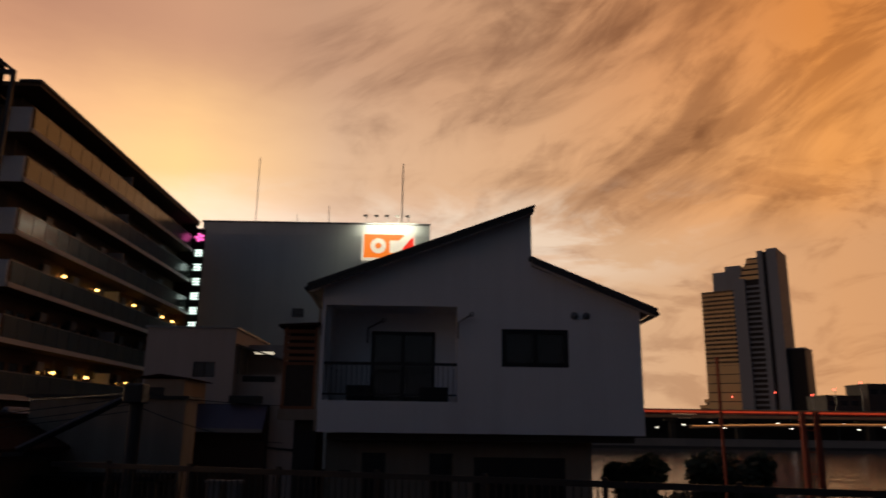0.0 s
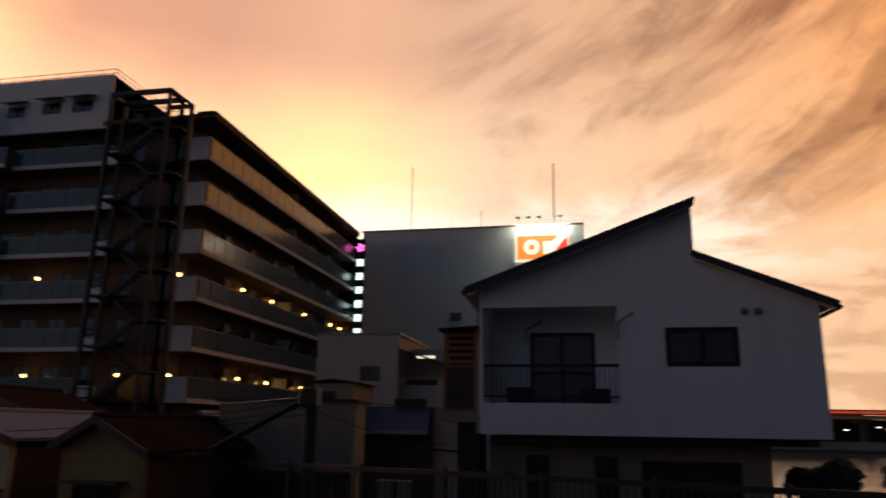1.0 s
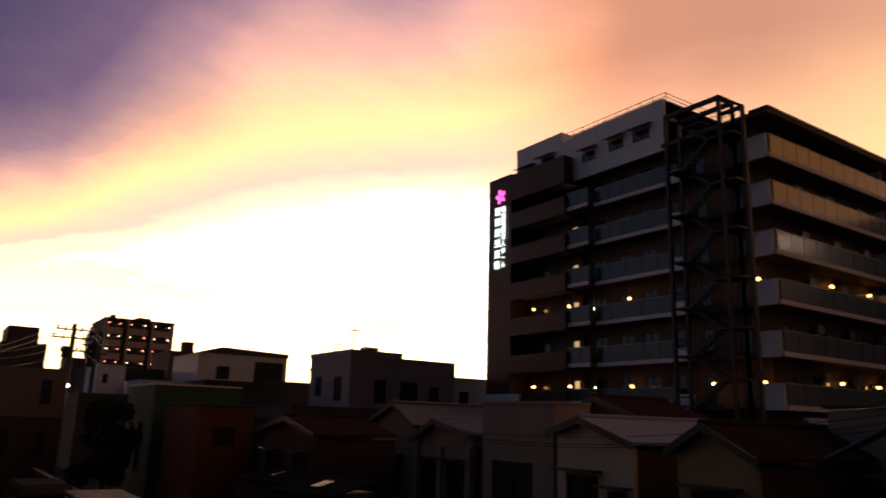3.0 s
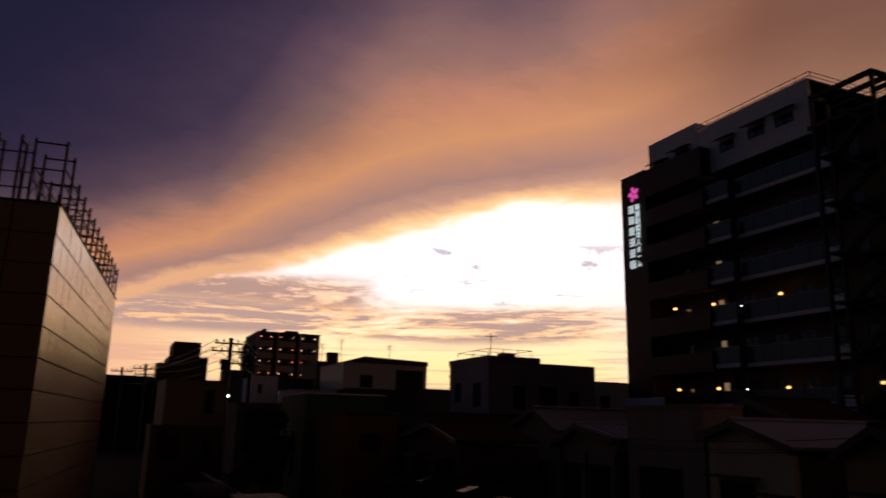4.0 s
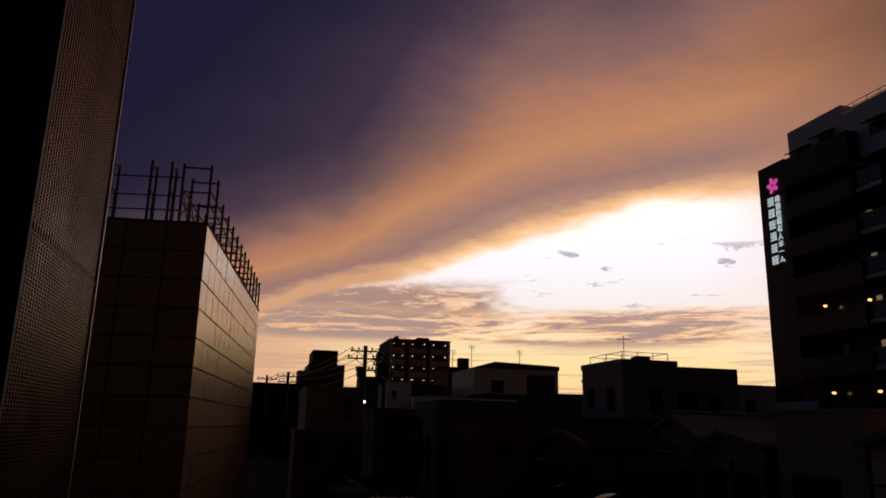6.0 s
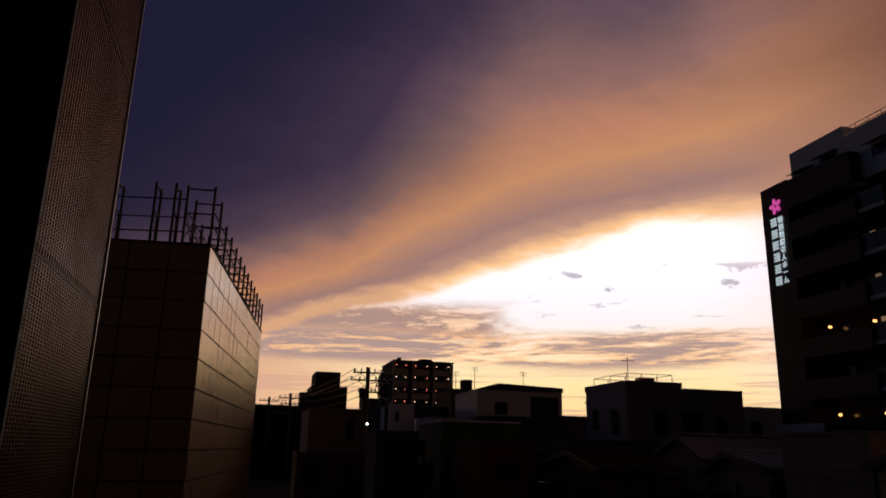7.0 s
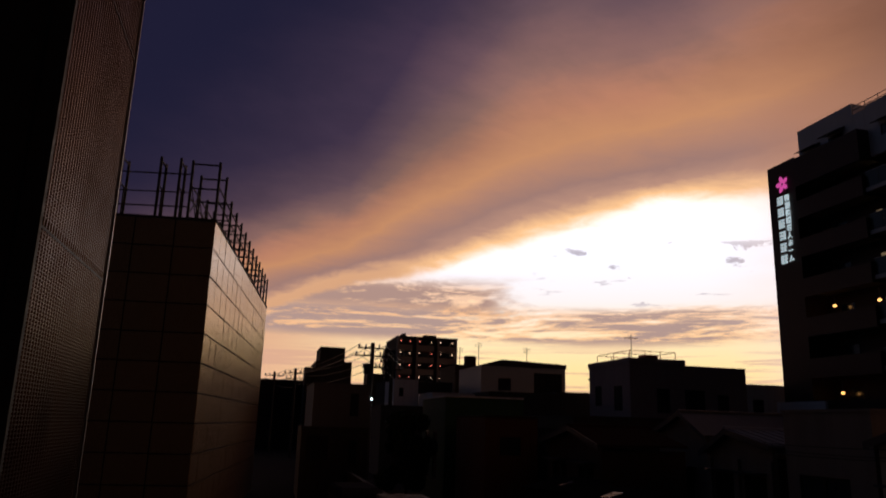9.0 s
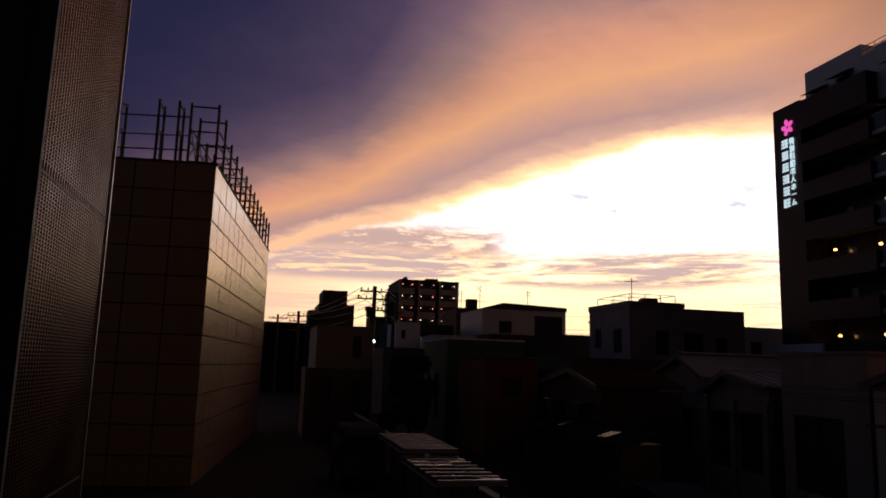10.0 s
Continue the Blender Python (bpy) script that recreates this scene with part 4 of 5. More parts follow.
    part("roof", bm, ROOFBROWN, t)
    part("hatch", boxes((-11.7, -11.0, 30.97, 31.0, 5.0, 5.5)), DARKCLAD, t)


awning_house()


def beige_store():
    g = thing("storehouse", "long low beige mortar storehouse with stained walls", "building", "town houses")
    bm = bmesh.new()
    wall(bm, "y", 20.0, -1, -10.6, -6.5, 0, 4.66, 0.2, [(-9.7, -6.8, 0, 2.75)])
    part("wall", bm, BEIGE, g)
    parts("wall", BEIGE, g, (-10.6, -10.4, 20.2, 21.0, 0, 4.66), (-6.7, -6.5, 20.2, 21.0, 0, 4.66), (-10.4, -6.7, 20.8, 21.0, 0, 4.6))
    part("roof_cap", boxes((-10.7, -6.4, 19.92, 21.1, 4.66, 4.75)), DARKCLAD, g)
    part("lean_to", boxes((-9.9, -6.6, 18.6, 20.0, 2.65, 2.78)), ROOFMATTE, g)
    for x in (-9.8, -8.2, -6.7):
        part("post", boxes((x - 0.06, x + 0.06, 18.7, 18.82, 0, 2.65)), DARKWOOD, g)


beige_store()


def utility_pole(x, y, top, label, arms=(), box_at=None, stay=None, lamp_z=None):
    p = thing("utility_pole", label, "utility pole", "utility poles", at=(x, y, 0))
    bm = bmesh.new()
    bar(bm, (0, 0, 0), (0, 0, top), 0.15, 10)
    part("pole", bm, DARKCONC, p)
    for z, w in arms:
        a = part("crossarm", boxes((-0.05, 0.05, -w, w, z - 0.05, z + 0.05)), BLACKMETAL, p)
        for k in range(5):
            yy = -w + 0.1 + k * (2 * w - 0.2) / 4
            part("insulator", bars(0.06, ((0, yy, z + 0.05), (0, yy, z + 0.28)), sides=8), PLASTIC, a)
    if box_at:
        b = part("transformer", bars(0.28, ((0.0, -0.32, box_at), (0.0, -0.32, box_at + 0.75)), sides=12), BLACKMETAL, p)
        part("bracket", boxes((-0.04, 0.04, -0.3, 0.0, box_at + 0.1, box_at + 0.2)), BLACKMETAL, b)
    if stay:
        part("stay", bars(0.07, ((0, 0, top - 0.15), stay)), BLACKMETAL, p)
    if lamp_z:
        l = part("lamp_bracket", bars(0.035, ((0, 0, lamp_z), (0.9, -0.1, lamp_z + 0.15))), GALV, p)
        part("lamp_head", ball(bmesh.new(), (0.95, -0.1, lamp_z + 0.05), 0.16, 10, 0.6), COOL, l, "glowing cool white street lamp")
    return p


p = utility_pole(-6.55, 16.8, 4.85, "short dark pole with a switch box and a sloping stay")
part("switch_box", boxes((-0.22, 0.22, -0.3, 0.1, 4.45, 4.88)), BLACKMETAL, p, bevel=0.03)
part("stay", bars(0.08, ((0, 0, 4.7), (-1.9, -1.1, 3.45))), BLACKMETAL, p)
utility_pole(-54.4, 7.75, 9.7, "tall concrete utility pole with crossarms and a street lamp", arms=((9.3, 1.1), (8.75, 1.3), (7.9, 0.7)), box_at=7.4, lamp_z=5.55)
utility_pole(-60.0, 10.2, 9.2, "concrete utility pole with a transformer", arms=((8.8, 1.0), (8.2, 0.8)), box_at=7.2)
utility_pole(-82.0, 3.4, 9.4, "far utility pole with short crossarms", arms=((8.9, 1.2), (8.3, 1.0)))
utility_pole(-96.0, 1.4, 9.8, "far utility pole with short crossarms", arms=((9.3, 1.2),))


def cable(name, label, pts, sag, r, group):
    bm = bmesh.new()
    for a, b in zip(pts, pts[1:]):
        a, b = Vector(a), Vector(b)
        n = 10
        d = (b - a).normalized()
        u = d.orthogonal().normalized()
        w = d.cross(u)
        rings = []
        for k in range(n + 1):
            c = a.lerp(b, k / n) - Vector((0, 0, sag * 4 * (k / n) * (1 - k / n)))
            rings.append([bm.verts.new(c + e * r) for e in (u, w, -u, -w)])
        for p, q in zip(rings, rings[1:]):
            for k in range(4):
                bm.faces.new((p[k], p[(k + 1) % 4], q[(k + 1) % 4], q[k]))
        bm.faces.new(rings[0][::-1])
        bm.faces.new(rings[-1])
    return single(name, bm, BLACKMETAL, label, "cable", group)


for dz, dy in ((9.55, -1.0), (9.55, 0.0), (9.55, 1.0), (9.0, -1.2), (9.0, 1.2), (8.1, 0.5)):
    cable("overhead_wire", "thin black overhead wire between utility poles", [(-54.4, 7.75 + dy, dz), (-82.0, 3.4 + dy, dz - 0.35)], 0.5, 0.022, "street wires")
    cable("overhead_wire", "thin black overhead wire between utility poles", [(-82.0, 3.4 + dy, dz - 0.35), (-96, 1.4 + dy, dz)], 0.3, 0.022, "street wires")
    cable("overhead_wire", "thin black overhead wire between utility poles", [(-54.4, 7.75 + dy, dz), (-60.0, 10.2 + dy * 0.8, dz - 0.6)], 0.1, 0.022, "street wires")
for a, b, sag in (((-6.55, 16.8, 4.6), (-18.5, 13.6, 3.75), 0.35), ((-6.55, 16.8, 4.45), (-18.5, 13.6, 3.6), 0.40), ((-6.55, 16.8, 4.3), (-18.5, 13.6, 3.5), 0.35), ((-6.55, 16.8, 4.7), (-3.7, 18.9, 4.5), 0.05),
                  ((-6.55, 16.8, 4.4), (-3.6, 18.6, 3.6), 0.15), ((-10.6, 19.9, 4.6), (-6.55, 16.8, 4.7), 0.02)):
    cable("service_cable", "slack dark service cable across the low roofs", [a, b], sag, 0.012, "service cables")


# ---- low gabled houses ----
def gable_house(label, x0, x1, xp, y, depth, zp, z0, z1, wall_mat, roof_mat, openings=(), ribs=0, over=0.25, pillars=()):
    """A low house whose gable faces south. Eaves at z0 on the west and z1 on the east."""
    h = thing("house", label, "house", "low gabled houses")
    zt = min(z0, z1) - 0.12
    bm = bmesh.new()
    wall(bm, "y", y, -1, x0 + 0.2, x1 - 0.2, 0, zt, 0.15, openings)
    part("front_wall", bm, wall_mat, h)
    bm = bmesh.new()
    prism(bm, [(x0 + 0.2, zt), (x1 - 0.2, zt), (x1 - 0.2, z1 - 0.03), (xp, zp - 0.1), (x0 + 0.2, z0 - 0.03)], y + 0.002, y + 0.15)
    part("gable_wall", bm, wall_mat, h)
    # side walls dark on every house, standing for their shaded sides
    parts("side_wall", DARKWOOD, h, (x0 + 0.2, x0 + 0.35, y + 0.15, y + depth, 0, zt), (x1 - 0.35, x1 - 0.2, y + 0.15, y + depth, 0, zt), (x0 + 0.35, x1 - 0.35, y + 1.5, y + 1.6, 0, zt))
    for (xa, za), (xb, zb) in (((x0, z0), (xp, zp)), ((xp, zp), (x1, z1))):
        bm = bmesh.new()
        prism(bm, [(xa, za), (xb, zb), (xb, zb + 0.07), (xa, za + 0.07)], y - over, y + depth)
        r = part("roof", bm, roof_mat, h)
        bm = bmesh.new()
        prism(bm, [(xa, za - 0.12), (xb, zb - 0.12), (xb, zb + 0.075), (xa, za + 0.075)], y - over - 0.03, y - over)
        part("bargeboard", bm, ROOFDARK, r)
        for k in range(ribs):
            yy = y - over + 0.1 + k * (depth + over) / ribs
            bm = bmesh.new()
            prism(bm, [(xa, za + 0.07), (xb, zb + 0.07), (xb, zb + 0.11), (xa, za + 0.11)], yy, yy + 0.05)
            part("rib", bm, roof_mat, r)
    part("ridge", bars(0.09, ((xp, y - over, zp + 0.06), (xp, y + depth, zp + 0.06)), sides=8), roof_mat, h)
    for q in openings:
        window(h, "y", y, -1, *q, mullions=1 if q[1] - q[0] > 0.9 else 0)
        part("hood", boxes((q[0] - 0.15, q[1] + 0.15, y - 0.45, y, q[3] + 0.08, q[3] + 0.13)), ROOFDARK, h)
    for x in pillars:
        part("pillar", boxes((x - 0.13, x + 0.13, y - 0.1, y, 0, zt)), wall_mat, h)
    return h


gable_house("low cream gabled house with a wide grey metal roof", -15.95, -12.8, -14.69, 15.0, 5.4, 4.2, 3.80, 3.58, CREAM, ROOFGREY, [(-15.4, -14.2, 0.6, 2.75), (-13.9, -13.2, 0.9, 2.4)])
gable_house("low ochre gabled house with a brown tiled roof", -11.85, -9.4, -10.78, 15.0, 5.6, 4.10, 3.48, 3.36, OCHRE, ROOFBROWN, [(-11.3, -10.1, 0.5, 2.65)])
gable_house("low pale gabled house with a ribbed metal roof", -23.25, -19.55, -21.74, 15.0, 4.2, 4.05, 3.30, 3.60, BEIGE, ROOFGREY, [(-22.75, -21.75, 1.0, 2.7), (-21.2, -20.1, 1.0, 2.7)], ribs=12, pillars=(-22.95, -21.47, -19.85))
gable_house("small gabled house with dark eaves", -30.0, -26.0, -27.8, 17.0, 5.0, 4.72, 3.92, 3.80, BEIGE, ROOFDARK, [(-28.6, -27.2, 1.0, 2.5)])
gable_house("dark gabled house with weathered boards", -29.5, -24.0, -26.6, 11.6, 3.2, 4.0, 3.5, 3.4, DARKWOOD, ROOFBROWN, [(-28.7, -27.3, 1.2, 2.7), (-26.2, -24.9, 1.2, 2.7)])
gable_house("low house with a dark red-brown tiled roof behind the cream one", -19.0, -15.4, -17.6, 18.6, 3.6, 4.95, 4.3, 4.2, DARKWOOD, ROOFBROWN, ())
gable_house("low house with a pale grey sheet roof", -13.6, -10.8, -12.2, 22.0, 5.0, 4.3, 3.7, 3.7, DARKCONC, ROOFGREY, ())


def flat_house(name, label, x0, x1, y0, y1, top, mat, south=(), east=(), cap=None, cat="house", group="town houses", step=None, lit=()):
    """A flat-roofed block with windows let into its south and east sides."""
    h = thing(name, label, cat, group)
    bm = bmesh.new()
    wall(bm, "y", y0, -1, x0, x1, 0, top, 0.2, south)
    part("south_wall", bm, mat, h)
    bm = bmesh.new()
    wall(bm, "x", x1, 1, y0 + 0.2, y1, 0, top, 0.2, east)
    part("east_wall", bm, mat, h)
    parts("back_wall", mat, h, (x0, x0 + 0.2, y0 + 0.2, y1, 0, top), (x0 + 0.2, x1 - 0.2, y1 - 0.2, y1, 0, top))
    # added inner walls, near-black for unlit rooms, block sky through the windows
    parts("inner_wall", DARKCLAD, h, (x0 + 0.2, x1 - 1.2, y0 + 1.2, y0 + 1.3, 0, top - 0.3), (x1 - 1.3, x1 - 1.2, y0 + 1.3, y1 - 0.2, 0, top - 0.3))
    part("roof", boxes((x0 + 0.2, x1 - 0.2, y0 + 0.2, y1 - 0.2, top - 0.3, top - 0.15)), ROOFDARK, h)
    part("coping", boxes((x0 - 0.05, x1 + 0.05, y0 - 0.05, y0 + 0.25, top, top + 0.08), (x1 - 0.25, x1 + 0.05, y0 + 0.25, y1, top, top + 0.08)), cap or mat, h)
    for i, q in enumerate(south):
        window(h, "y", y0, -1, *q, pane_mat=CURTAIN)
    for i, q in enumerate(east):
        window(h, "x", x1, 1, *q, lit=i in lit, pane_mat=CURTAIN)
    return h


flat_house("house", "tall cream box-shaped house with stained mortar", -19.3, -16.0, 15.1, 16.6, 4.62, BEIGE, south=[(-18.8, -16.9, 0.8, 2.9)])
flat_house("house", "green mortar house with a pale coping and dark window", -44.6, -38.8, 9.6, 14.0, 5.42, GREEN, south=[(-43.6, -42.6, 1.0, 3.6), (-41.6, -40.6, 1.0, 3.6)], east=[(10.3, 11.4, 3.0, 4.3)], cap=OFFWHITE)
flat_house("house", "narrow orange mortar house with one window", -37.6, -32.5, 9.9, 12.4, 4.36, ORANGE, east=[(10.6, 11.6, 2.7, 3.5)], cap=REDBROWN)
p = flat_house("house", "pale pink rendered house with tall windows and roof racks", -58.5, -51.3, 27.0, 37.0, 8.85, PINK, south=[(-57.4, -56.2, 5.8, 7.4), (-54.0, -52.6, 5.4, 7.3)], east=[(29.2, 30.3, 5.3, 7.1), (31.6, 33.3, 5.2, 7.1), (34.4, 35.4, 5.0, 6.8)])
part("upper_parapet", boxes((-58.6, -51.25, 26.94, 31.7, 8.95, 9.35)), PINK, p)
bm = bmesh.new()
for y in (27.3, 28.6, 29.9, 31.2):
    for x in (-57.5, -54.5, -51.8):
        bar(bm, (x, y, 9.3), (x, y, 9.95), 0.03)
for x in (-57.5, -54.5, -51.8):
    bar(bm, (x, 27.3, 9.95), (x, 31.2, 9.95), 0.025)
for y in (27.3, 31.2):
    bar(bm, (-57.5, y, 9.95), (-51.8, y, 9.95), 0.025)
part("roof_rack", bm, RUST, p)
part("antenna", bars(0.03, ((-51.9, 27.5, 9.3), (-51.9, 27.5, 11.2)), ((-51.9, 26.9, 10.9), (-51.9, 28.1, 10.9))), GALV, p)
part("roof_tank", boxes((-53.6, -52.4, 29.0, 30.0, 9.3, 9.75)), RUST, p)
part("eave", boxes((-59.2, -58.5, 27.2, 30, 8.0, 8.15)), ROOFDARK, p)
flat_house("house", "low white annex with roof clutter", -58.0, -51.7, 37.1, 41.5, 7.7, OFFWHITE, east=[(37.8, 38.8, 5.6, 6.6)])
p = flat_house("house", "grey house with a hipped roof edge and dark corner balcony", -84.0, -75.0, 22.3, 31.8, 10.1, GREYWALL, east=[(24.2, 25.6, 7.6, 8.9), (28.2, 31.4, 7.4, 9.6)])
bm = bmesh.new()
prism(bm, [(22.2, 10.15), (24.6, 10.85), (31.9, 10.6), (31.9, 10.15)], -84.0, -74.9, "x")
part("roof", bm, ROOFDARK, p)
a = part("antenna", bars(0.035, ((-75.6, 27.6, 10.5), (-75.6, 27.6, 12.3)), sides=5), GALV, p)
for k in range(3):
    part("element", bars(0.022, ((-75.6, 27.2, 12.2 - k * 0.2), (-75.6, 28.0, 12.2 - k * 0.2)), sides=4), GALV, a)
p = flat_house("house", "red-brown block with a square roof stack", -95, -87.0, 22.6, 26.0, 11.0, REDBROWN)
part("chimney", boxes((-88.2, -87.0, 24.0, 25.2, 11.0, 12.2)), REDBROWN, p)
for y, h in ((23.2, 13.2), (25.6, 13.9)):
    a = part("antenna", bars(0.04, ((-87.3, y, 11.0), (-87.3, y, h)), sides=5), GALV, p)
    for k in range(3):
        part("element", bars(0.025, ((-87.3, y - 0.45, h - 0.1 - k * 0.22), (-87.3, y + 0.45, h - 0.1 - k * 0.22)), sides=4), GALV, a)
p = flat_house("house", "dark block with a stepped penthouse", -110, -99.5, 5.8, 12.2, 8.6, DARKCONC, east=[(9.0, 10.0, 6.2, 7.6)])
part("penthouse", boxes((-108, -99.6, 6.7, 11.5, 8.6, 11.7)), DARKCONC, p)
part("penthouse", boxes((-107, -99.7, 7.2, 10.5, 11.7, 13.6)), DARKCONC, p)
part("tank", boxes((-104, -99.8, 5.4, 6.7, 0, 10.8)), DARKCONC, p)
# two pale houses given dark wall colours that carry the dusk
flat_house("house", "pale two-storey house with one narrow window, toned dark for dusk", -52.0, -44.7, 3.0, 6.4, 6.1, SLATE, east=[(5.2, 5.7, 4.3, 5.6)])
flat_house("house", "pale lower house wing with dark openings, toned dark for dusk", -44.0, -40.0, 2.2, 5.7, 3.6, DARKCONC, east=[(2.5, 3.6, 2.0, 3.2), (4.7, 5.1, 1.8, 3.0)])
flat_house("house", "small white house with a narrow window", -74.0, -68.8, 12.0, 14.3, 7.9, OFFWHITE, east=[(12.5, 12.9, 6.4, 7.2)])
flat_house("house", "small pale house behind the tree", -70.0, -64.0, 14.6, 18.5, 6.6, OFFWHITE, east=[(15.4, 16.4, 5.0, 6.1)])
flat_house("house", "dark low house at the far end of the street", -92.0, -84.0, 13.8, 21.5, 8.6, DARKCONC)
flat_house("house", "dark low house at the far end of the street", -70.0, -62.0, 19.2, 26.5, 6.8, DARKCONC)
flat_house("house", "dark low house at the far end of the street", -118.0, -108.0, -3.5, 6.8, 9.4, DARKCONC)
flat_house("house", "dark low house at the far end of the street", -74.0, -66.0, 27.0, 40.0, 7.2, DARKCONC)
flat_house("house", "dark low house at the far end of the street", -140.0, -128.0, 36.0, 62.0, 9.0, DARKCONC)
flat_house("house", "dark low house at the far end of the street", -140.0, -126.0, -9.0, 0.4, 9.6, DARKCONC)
# added dark block that hides the bright lower wall behind it
flat_house("house", "low dark block added to hide the pale wall behind the street tree", -62.0, -57.0, 9.0, 15.0, 5.2, DARKCONC)
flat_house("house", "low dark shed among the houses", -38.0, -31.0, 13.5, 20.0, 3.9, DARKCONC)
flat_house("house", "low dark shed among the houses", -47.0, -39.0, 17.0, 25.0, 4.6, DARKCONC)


def apartment_block():
    a = thing("apartment_building", "far ten-storey apartment block with rows of lit balconies", "building")
    x, y0, y1 = -147.0, 26.0, 38.4
    part("wall", boxes((x - 14, x - 1.3, y0, y1, 0, 21.0)), DARKCONC, a)
    for yy in (26.0, 29.9, 34.3, 38.1):
        part("pier", boxes((x - 1.3, x + 0.1, yy, yy + 0.35, 0, 21.1)), SHEDGREY, a)
    # solid near-black boxes stand for the shade in recesses between balconies
    for yy in (29.2, 33.7):
        part("recess", boxes((x - 1.0, x - 0.2, yy, yy + 0.75, 0, 20.6)), DARKCLAD, a)
    rnd = random.Random(5)
    for k in range(8):
        z = 20.9 - (k + 1) * 2.4
        for ya, yb in ((26.4, 29.1), (30.3, 33.6), (34.7, 38.0)):
            b = part("balcony", boxes((x - 1.3, x, ya, yb, z - 0.15, z), (x - 0.1, x, ya, yb, z, z + 0.95)), SHEDGREY, a)
            w = part("window", boxes((x - 1.28, x - 1.24, ya + 0.2, yb - 0.2, z + 0.05, z + 2.0)), FRAME, a)
            part("pane", boxes((x - 1.24, x - 1.22, ya + 0.3, yb - 0.3, z + 0.1, z + 1.9)), DARKGLASS, w)
            for yy in (ya + 0.35, yb - 0.45):
                part("balcony_lamp", ball(bmesh.new(), (x - 0.4, yy, z + 1.75), 0.10 + 0.03 * rnd.random(), 8), WARM_DIM if rnd.random() < 0.7 else REDDIM, b)
    part("roof", boxes((x - 14.2, x + 0.15, y0 - 0.1, y1 + 0.15, 21.0, 21.2), (x - 3, x, 31.5, 34.0, 21.2, 21.6), (x - 3, x, 27.0, 27.6, 21.2, 21.7)), DARKCONC, a)
    s = part("stair_tower", boxes((x - 6, x - 3, 24.0, 26.0, 0, 18.5)), DARKCLAD, a)
    for k in range(7):
        part("landing", boxes((x - 6.1, x - 2.8, 23.8, 26.0, 2.5 + k * 2.4, 3.2 + k * 2.4)), DARKCONC, s)
    part("annex", boxes((x - 8, x - 2, 20.5, 24.0, 0, 13.5)), DARKCONC, a)


WARM_DIM = material("far_warm_lamp", (0.8, 0.7, 0.5), vary=0, emit=(1.0, 0.66, 0.40), power=1.4)
REDDIM = material("far_red_lamp", (0.8, 0.2, 0.2), vary=0, emit=(1.0, 0.25, 0.15), power=1.2)
apartment_block()


# ---- street to the west: panelled building, scaffold, louvred building ----
PANEL_AT, PANEL_TURN, PANEL_LEN, PANEL_TOP = (-24.92, -1.97, 0), -5.4, 19.7, 10.4


def panelled_building():
    b = thing("panelled_building", "blank building faced with large sandstone panels, under scaffolding", "building", at=PANEL_AT, turn=PANEL_TURN)
    part("backing", boxes((-PANEL_LEN + 0.03, -0.03, -9, -0.03, 0, PANEL_TOP - 0.02)), JOINT, b)
    part("coping", boxes((-PANEL_LEN, 0.02, -0.3, 0.03, PANEL_TOP, PANEL_TOP + 0.06), (-0.3, 0.02, -9, -0.3, PANEL_TOP, PANEL_TOP + 0.06)), DARKCONC, b)
    rows, h = 11, PANEL_TOP / 11
    n, w = 15, PANEL_LEN / 15
    side = mesh_of("panel", boxes((0.03, w - 0.03, -0.03, 0.0, 0.028, h - 0.028)), TILEPANEL)
    end = mesh_of("panel", boxes((-0.03, 0.0, 0.022, 1.264, 0.022, h - 0.022)), TILEPANEL)
    rnd = random.Random(2)
    for r in range(rows):
        for k in range(n):
            o = new("panel", side)
            o.parent = b
            o.matrix_basis = pose(-PANEL_LEN + k * w, rnd.uniform(-0.004, 0.004), r * h, rnd.uniform(-0.25, 0.25), 0, rnd.uniform(-0.3, 0.3))
        for k in range(7):
            o = new("panel", end)
            o.parent = b
            o.matrix_basis = pose(rnd.uniform(-0.003, 0.003), -9 + 9 - (k + 1) * 1.2857, r * h, 0, rnd.uniform(-0.2, 0.2), 0)
    return b


panelled_building()


def scaffold():
    """Tube frames along the two outer edges of the roof."""
    s = thing("scaffold", "grey tube scaffold frames standing along the roof edge", "scaffold", at=PANEL_AT, turn=PANEL_TURN)
    z0 = PANEL_TOP + 0.06

    def frame_at(x, y, across, h, along):
        """One ladder-like frame; across: its width vector."""
        bm = bmesh.new()
        a, c = Vector((x, y, z0)), Vector((x, y, z0)) + across
        for p in (a, c):
            bar(bm, p, p + Vector((0, 0, h)), 0.048)
        bar(bm, a + Vector((0, 0, h - 0.12)), c + Vector((0, 0, h - 0.12)), 0.034)
        bar(bm, a + Vector((0, 0, h * 0.52)), c + Vector((0, 0, h * 0.52)), 0.03)
        m = a.lerp(c, 0.3)
        bar(bm, m, m + Vector((0, 0, h * 0.52)), 0.026)
        part("tube_frame", bm, RUSTTUBE, s)
    for k in range(13):
        frame_at(-0.1 - k * 1.6, -0.95, Vector((0, 0.9, 0)), 2.05 if k < 2 else 1.6, None)
    for z in (0.75, 1.2):
        part("brace", bars(0.026, ((-0.1, -0.05, z0 + z), (-19.3, -0.05, z0 + z)), ((-0.1, -0.95, z0 + z), (-19.3, -0.95, z0 + z))), RUSTTUBE, s)
    for k in range(12):
        x = -0.1 - k * 1.6
        part("cross_brace", bars(0.021, ((x, -0.95, z0 + 0.1), (x - 1.6, -0.95, z0 + 1.3)), ((x, -0.95, z0 + 1.3), (x - 1.6, -0.95, z0 + 0.1)), sides=4), RUSTTUBE, s)
